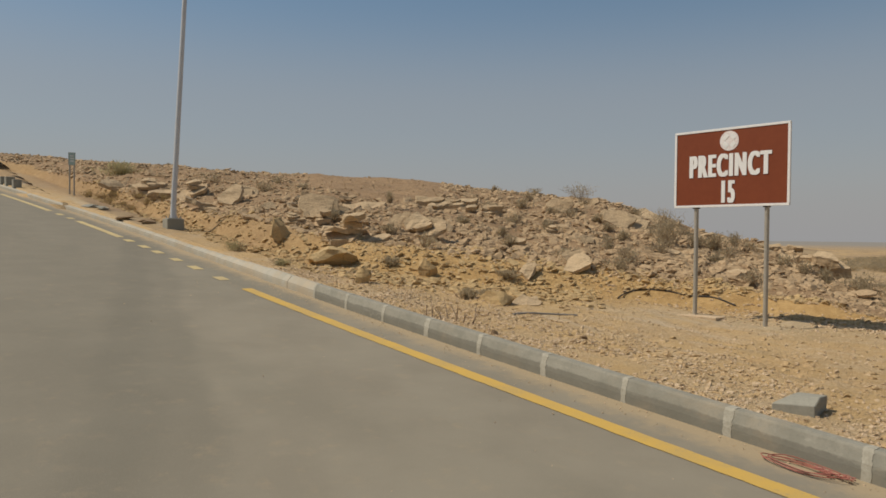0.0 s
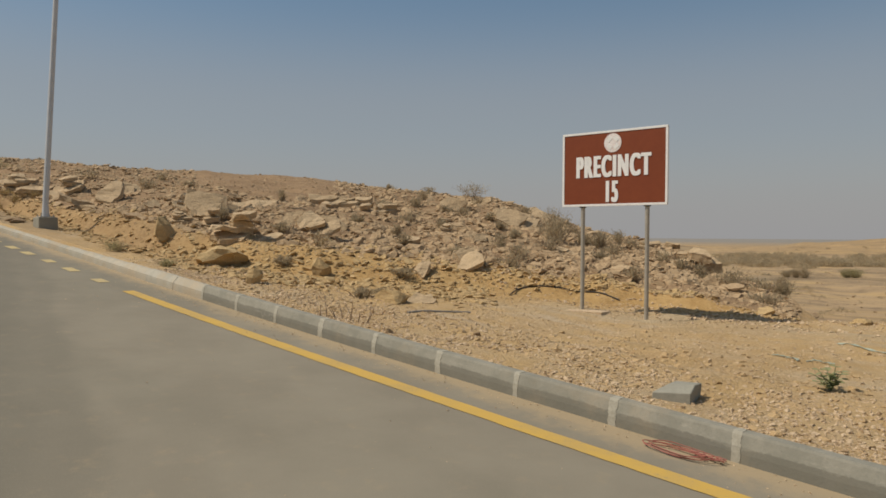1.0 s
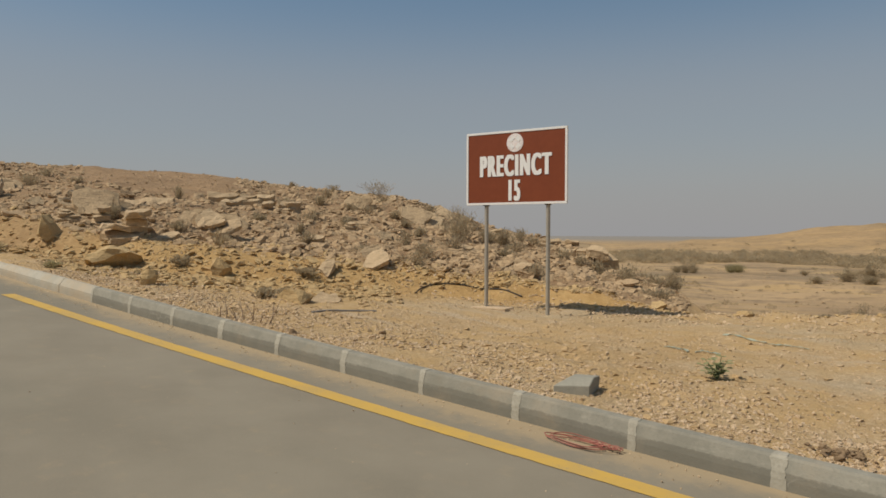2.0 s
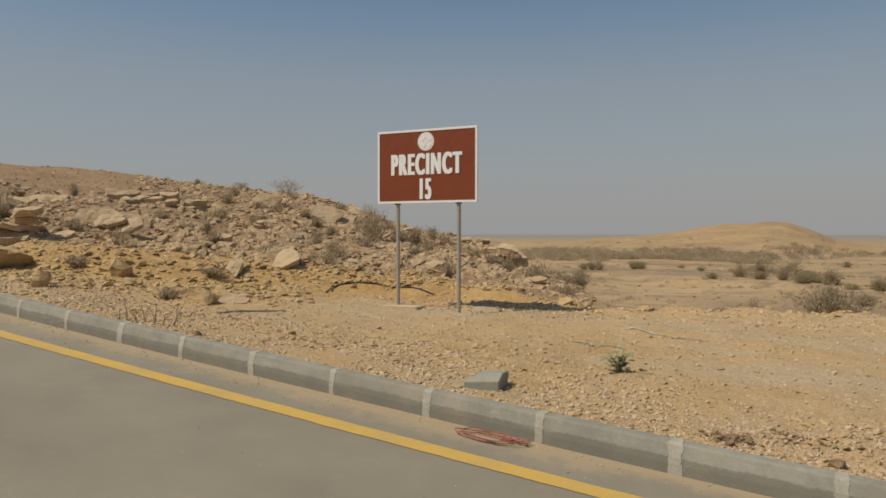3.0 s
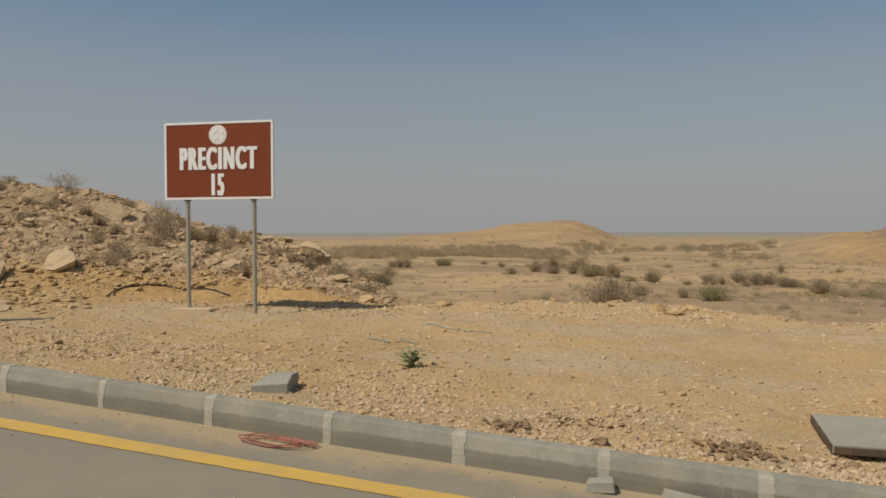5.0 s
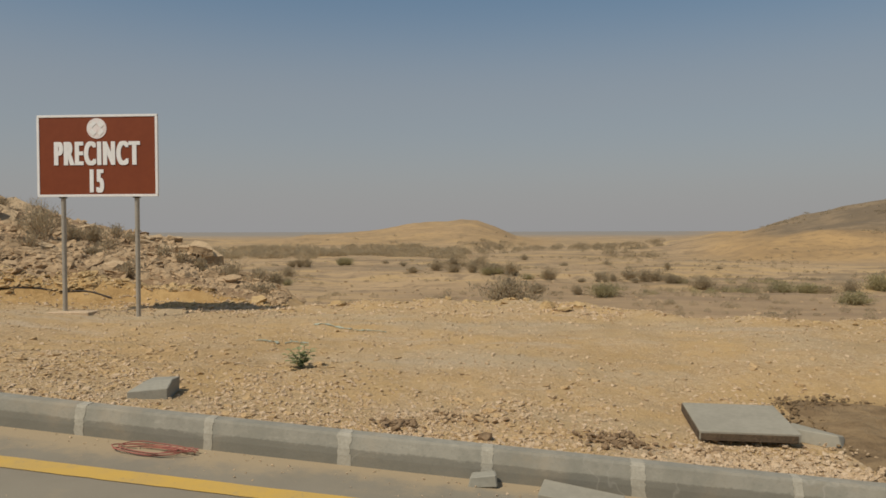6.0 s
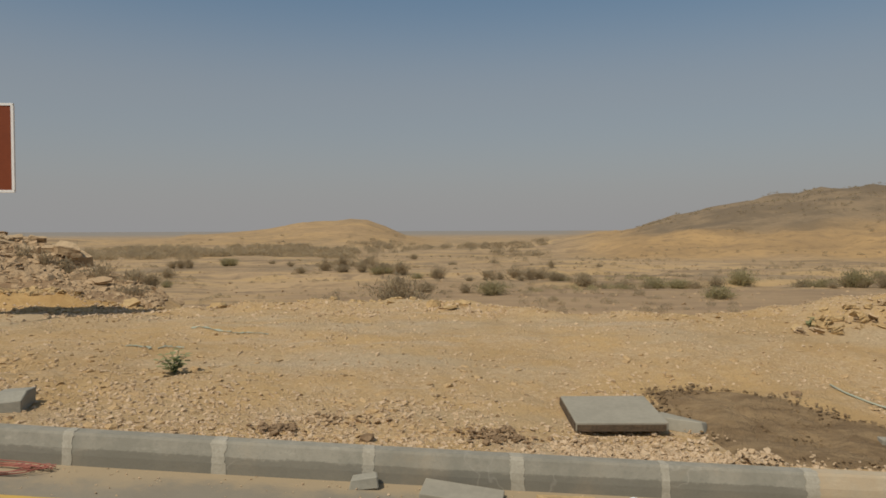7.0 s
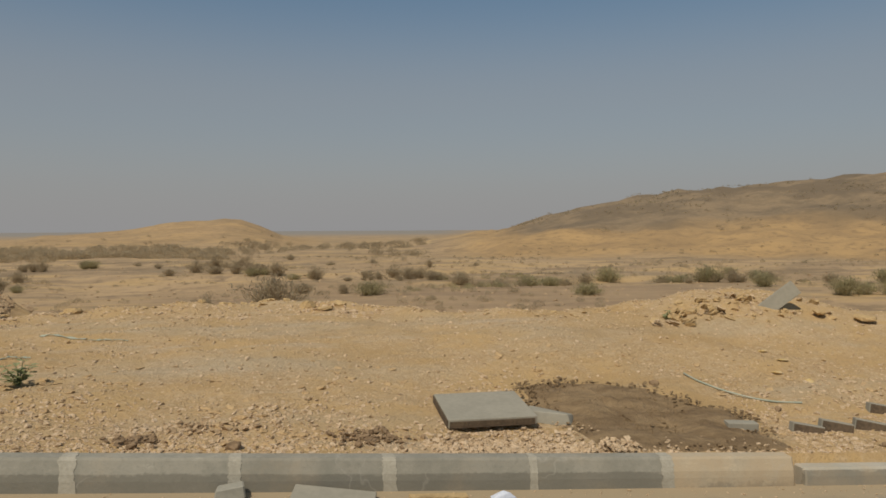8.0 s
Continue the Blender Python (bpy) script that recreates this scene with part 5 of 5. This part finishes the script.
HILLBUSH = [(-12.9, 17.6, 1.3, 0.75), (-17.2, 15.9, 0.8, 0.3), (-16.0, 13.5, 0.7, 0.4), (-11.0, 17.9, 0.9, 0.4), (-10.6, 15.6, 0.7, 0.35), (-6.2, 14.5, 1.0, 0.45), (-11.2, 13.6, 0.6, 0.3),
            (-15.7, 8.3, 0.6, 0.3), (-11.9, 7.6, 0.5, 0.2), (-8.6, 6.8, 0.5, 0.15), (-10.0, 8.9, 0.45, 0.2), (-19, 20.5, 1.6, 0.6), (-23, 9.6, 0.9, 0.4), (-18.2, 9.3, 0.6, 0.3), (-13.2, 13.2, 0.6, 0.25),
            (-9.0, 14.1, 0.6, 0.25), (-7.2, 15.0, 0.7, 0.3), (-14.5, 11.4, 0.5, 0.25), (-5.2, 14.3, 0.7, 0.3)]
for i, (x, y, w, h) in enumerate(HILLBUSH):
    bush(700 + i, w, h, LEAF_DRY, 650, 0.07, "dry twiggy scrub bush among the rocks of the slope", x, y, "slope scrub", 22)
rng = random.Random(67)
for i in range(34):
    x, y, k, az = on_hill(rng)
    while bare(az, k) or y < 7 or k > 0.9:
        x, y, k, az = on_hill(rng)
    bush(730 + i, rng.uniform(0.4, 1.0), rng.uniform(0.16, 0.4), LEAF_DRY, 300, 0.08, "sparse dry grass and twigs between the rocks of the slope", x, y, "slope scrub", 26)
bush(764, 1.3, 0.7, LEAF_DRY, 1300, 0.08, "tall dry twiggy scrub bush near the crest of the slope", -10.95, 15.1, "slope scrub", 24)
bush(765, 0.9, 0.45, LEAF_DRY, 800, 0.08, "tall dry twiggy scrub bush near the crest of the slope", -10.3, 16.0, "slope scrub", 18)
bush(760, 2.4, 0.6, LEAF_GREEN, 1800, 0.13, "green-grey scrub bush on the hill's crest", -33.6, 7.5, "slope scrub", 24)
for i, (x, y, w, h) in enumerate(((-14.7, 5.5, 0.75, 0.22), (-12.4, 5.5, 0.5, 0.14), (-8.7, 7.3, 0.45, 0.12))):
    bush(770 + i, w, h, LEAF_GREEN if i < 2 else LEAF_DRY, 420, 0.05, "low dry grass tuft on the verge", x, y, "verge tufts", 30)


for i in range(9):
    x, y = -30.5 + 0.75 * i, 5.6 + 0.08 * i + 0.25 * (i % 3)
    bush(790 + i, 0.8, 0.26, STRAW, 260, 0.07, "tuft of yellow dry grass at the roadside", x, y, "roadside grass", 30)


def weed(x, y, tall, seed, label):
    rng = random.Random(seed)
    w = thing("weed", None, None, label, "plant", at=ground_pose(x, y, -0.01))
    for k in range(10):
        a, lean = k * 0.63 + rng.uniform(-0.2, 0.2), (0.15, 0.5, 0.9, 1.5)[k % 4] * rng.uniform(0.8, 1.2)
        top = Vector((math.cos(a) * lean, math.sin(a) * lean, 1.0)).normalized() * tall * rng.uniform(0.6, 1.05)
        part("stem", tube([(0, 0, 0), top * 0.5 + Vector((0, 0, 0.02)), top], 0.006, 5, None, 0.003), LEAF, w)
        for j in range(3):
            base = top * (0.3 + 0.33 * j)
            for s in (0, 1):
                b = a + s * math.pi + j * 1.4 + rng.uniform(-0.4, 0.4)
                out = Vector((math.cos(b), math.sin(b), rng.uniform(0.2, 0.8))).normalized()
                side = out.cross(Vector((0, 0, 1))).normalized()
                ln, wd = tall * rng.uniform(0.26, 0.42), tall * rng.uniform(0.10, 0.16)
                bm = bmesh.new()
                v = [bm.verts.new(base + q) for q in (Vector(), out * ln * 0.35 + side * wd, out * ln * 0.75 + side * wd * 0.8 + Vector((0, 0, -0.01)), out * ln + Vector((0, 0, -0.025)),
                                                      out * ln * 0.75 - side * wd * 0.8 + Vector((0, 0, -0.01)), out * ln * 0.35 - side * wd, out * ln * 0.5 + Vector((0, 0, -0.012)))]
                for i in range(6):
                    bm.faces.new((v[6], v[i], v[(i + 1) % 6]))
                part("leaf", bm, LEAF, w)


weed(-2.05, 6.86, 0.24, 5, "small green broad-leaved weed growing on the gravel")
weed(4.93, 8.95, 0.13, 8, "small green weed growing on the rubble heap")

# row of dead stems beside the kerb
rng = random.Random(77)
for i in range(11):
    x, y = -7.35 + 0.065 * i + rng.uniform(-0.03, 0.03), 5.2 + 0.02 * i + rng.uniform(-0.05, 0.06)
    h = rng.uniform(0.12, 0.30)
    lean = Vector((rng.uniform(-0.8, 0.8), rng.uniform(-0.4, 0.4), 1)) * h
    st = thing("dead_stem", None, None, "dry brown plant stem standing beside the kerb", "dry stem", "dead stems", at=ground_pose(x, y, -0.02))
    part("stalk", tube([(0, 0, 0), lean * 0.5 + Vector((0.01, 0, 0)), lean], 0.007, 5, None, 0.003), TWIG, st)
    if i % 3 == 0:
        part("twig", tube([lean * 0.5, lean * 0.5 + Vector((rng.uniform(-0.09, 0.09), 0.02, 0.08))], 0.004, 4, None, 0.002), TWIG, st)

# far scrub, too small to count
rng = random.Random(83)
tufts = []
for k in range(10):
    verts, faces = [], []
    for i in range(150):
        a, r = rng.uniform(0, 6.28), 0.5 * rng.random() ** 0.6
        p = Vector((math.cos(a) * r, math.sin(a) * r * 0.8, 0.02 + rng.random() ** 0.8 * 0.42 * math.sqrt(max(0.04, 1 - 3.6 * r * r)) + rng.gauss(0, 0.025)))
        u = Vector((math.cos(a) * r + rng.gauss(0, 0.5), math.sin(a) * r + rng.gauss(0, 0.5), rng.uniform(0.2, 1))).normalized() * 0.06
        v = u.orthogonal().normalized() * 0.016
        faces.append([len(verts), len(verts) + 1, len(verts) + 2])
        verts += [p - u, p + u, p + v * 2]
    tufts.append((np.array([q[:] for q in verts]), np.array(faces)))


def far_scrub(n, az, r, size, name, material, label, thin=0.0):
    spots = []
    while len(spots) < n:
        a, d = rng.uniform(*az), rng.uniform(*r)
        x, y = d * math.sin(radians(a)), d * math.cos(radians(a))
        if float(grain(np.array(x), np.array(y), 14.0, 87, 2)) < thin:
            continue
        spots.append((x, y, height(x, y), rng.uniform(*size), rng.uniform(0, 6.3), 0, 0))
    scatter(name, spots, tufts, material, label, "scrub")


far_scrub(900, (-29, -6), (122, 200), (1.3, 3.2), "far_scrub", LEAF_DRY, "band of grey-green scrub across the far valley", -0.2)
far_scrub(160, (-7, 9), (135, 230), (1.6, 3.2), "far_scrub", LEAF_DRY, "scattered grey scrub on the far plain", 0.05)
far_scrub(1100, (-26, 46), (34, 135), (0.25, 0.95), "dry_tufts", LEAF_DRY, "small dry tufts dotted over the valley floor", -0.1)
far_scrub(60, (8, 47), (52, 70), (0.5, 1.2), "far_scrub", LEAF_GREEN, "line of low green-grey scrub across the valley", 0.0)
far_scrub(700, (16, 48), (150, 225), (0.35, 1.3), "hill_scrub", LEAF_DRY, "sparse dry scrub on the brown hillside", 0.0)
far_scrub(60, (-30, 20), (210, 262), (0.8, 2.0), "far_scrub", LEAF_DRY, "specks of scrub below the far hills", 0.1)

# stones dotted over the valley
spots = []
for _ in range(2600):
    a, d = rng.uniform(-27, 48), 14 + 110 * rng.random() ** 1.5
    x, y = d * math.sin(radians(a)), d * math.cos(radians(a))
    spots.append((x, y, height(x, y), rng.uniform(0.08, 0.34), rng.uniform(0, 6.3), rng.uniform(-0.4, 0.4), rng.uniform(-0.4, 0.4)))
scatter("valley_stones", spots, small, ROCK, "tan stones strewn over the valley floor", "stones")

# ochre stones along the ledge, and chippings over the rim of the damp earth
spots = []
heaps = [(rng.uniform(-27, -2) if rng.random() < 0.7 else rng.uniform(-2, 42), rng.gauss(0, 0.25), rng.uniform(0.5, 2.2)) for _ in range(30)]
for _ in range(320):
    a, off, wide = rng.choice(heaps)
    a += rng.gauss(0, wide)
    d = float(np.interp(a, LEDGE_AZ, LEDGE_R)) + off - 0.05 + rng.gauss(0, 0.16)
    x, y = d * math.sin(radians(a)), d * math.cos(radians(a))
    s = rng.choice((0.025, 0.03, 0.04, 0.05, 0.06, 0.08, 0.11)) * rng.uniform(0.7, 1.3)
    spots.append((x, y, height(x, y) + 0.1 * s, s, rng.uniform(0, 6.3), rng.uniform(-0.4, 0.4), rng.uniform(-0.4, 0.4)))
scatter("ledge_stones", spots, small, ROCK_OCHRE, "ochre stones along the broken edge of the verge", "stones")
spots = []
for _ in range(900):
    x, y = rng.uniform(1.2, 2.75), 5.12 + abs(rng.gauss(0, 0.28))
    if 2.4 < x and y > 5.40:
        continue
    s = rng.uniform(0.018, 0.06)
    spots.append((x, y, height(x, y) + (0.03 if x > 2.5 else 0.0) + 0.2 * s, s, rng.uniform(0, 6.3), rng.uniform(-0.5, 0.5), rng.uniform(-0.5, 0.5)))
scatter("chippings", spots, grit, PEBBLE, "pale stone chippings heaped behind the kerb", "gravel")

# brown clods turned up behind the kerb
spots = []
while len(spots) < 1500:
    x, y = rng.uniform(-11, 6), 5.2 + abs(rng.gauss(0, 1.3))
    if float(grain(np.array(x), np.array(y), 0.9, 29, 2)) < rng.uniform(-0.3, 0.5) or (1.3 < x < 4.2 and y < 7):
        continue
    s = rng.choice((0.03, 0.04, 0.055, 0.075, 0.09)) * rng.uniform(0.7, 1.3)
    spots.append((x, y + float(bend(np.array(x))), height(x, y) - 0.05 * s, s, rng.uniform(0, 6.3), rng.uniform(-0.3, 0.3), rng.uniform(-0.3, 0.3)))
scatter("earth_clods", spots, small, CLOD, "sandy brown clods of earth on the verge", "clods")

# grit swept along the gutter
spots = []
while len(spots) < 900:
    x, o = rng.uniform(-12, 5), 4.95 - abs(rng.gauss(0, 0.22))
    if rng.random() < 0.12:
        o = rng.uniform(2.2, 4.9)
    s = rng.choice((0.006, 0.008, 0.011, 0.016)) * rng.uniform(0.7, 1.3)
    spots.append((x, o + float(bend(np.array(x))), float(road_z(np.array(x))) + 0.25 * s, s, rng.uniform(0, 6.3), rng.uniform(-0.3, 0.3), rng.uniform(-0.3, 0.3)))
scatter("road_grit", spots, grit, PEBBLE, "fine pale grit swept along the gutter of the road", "grit")
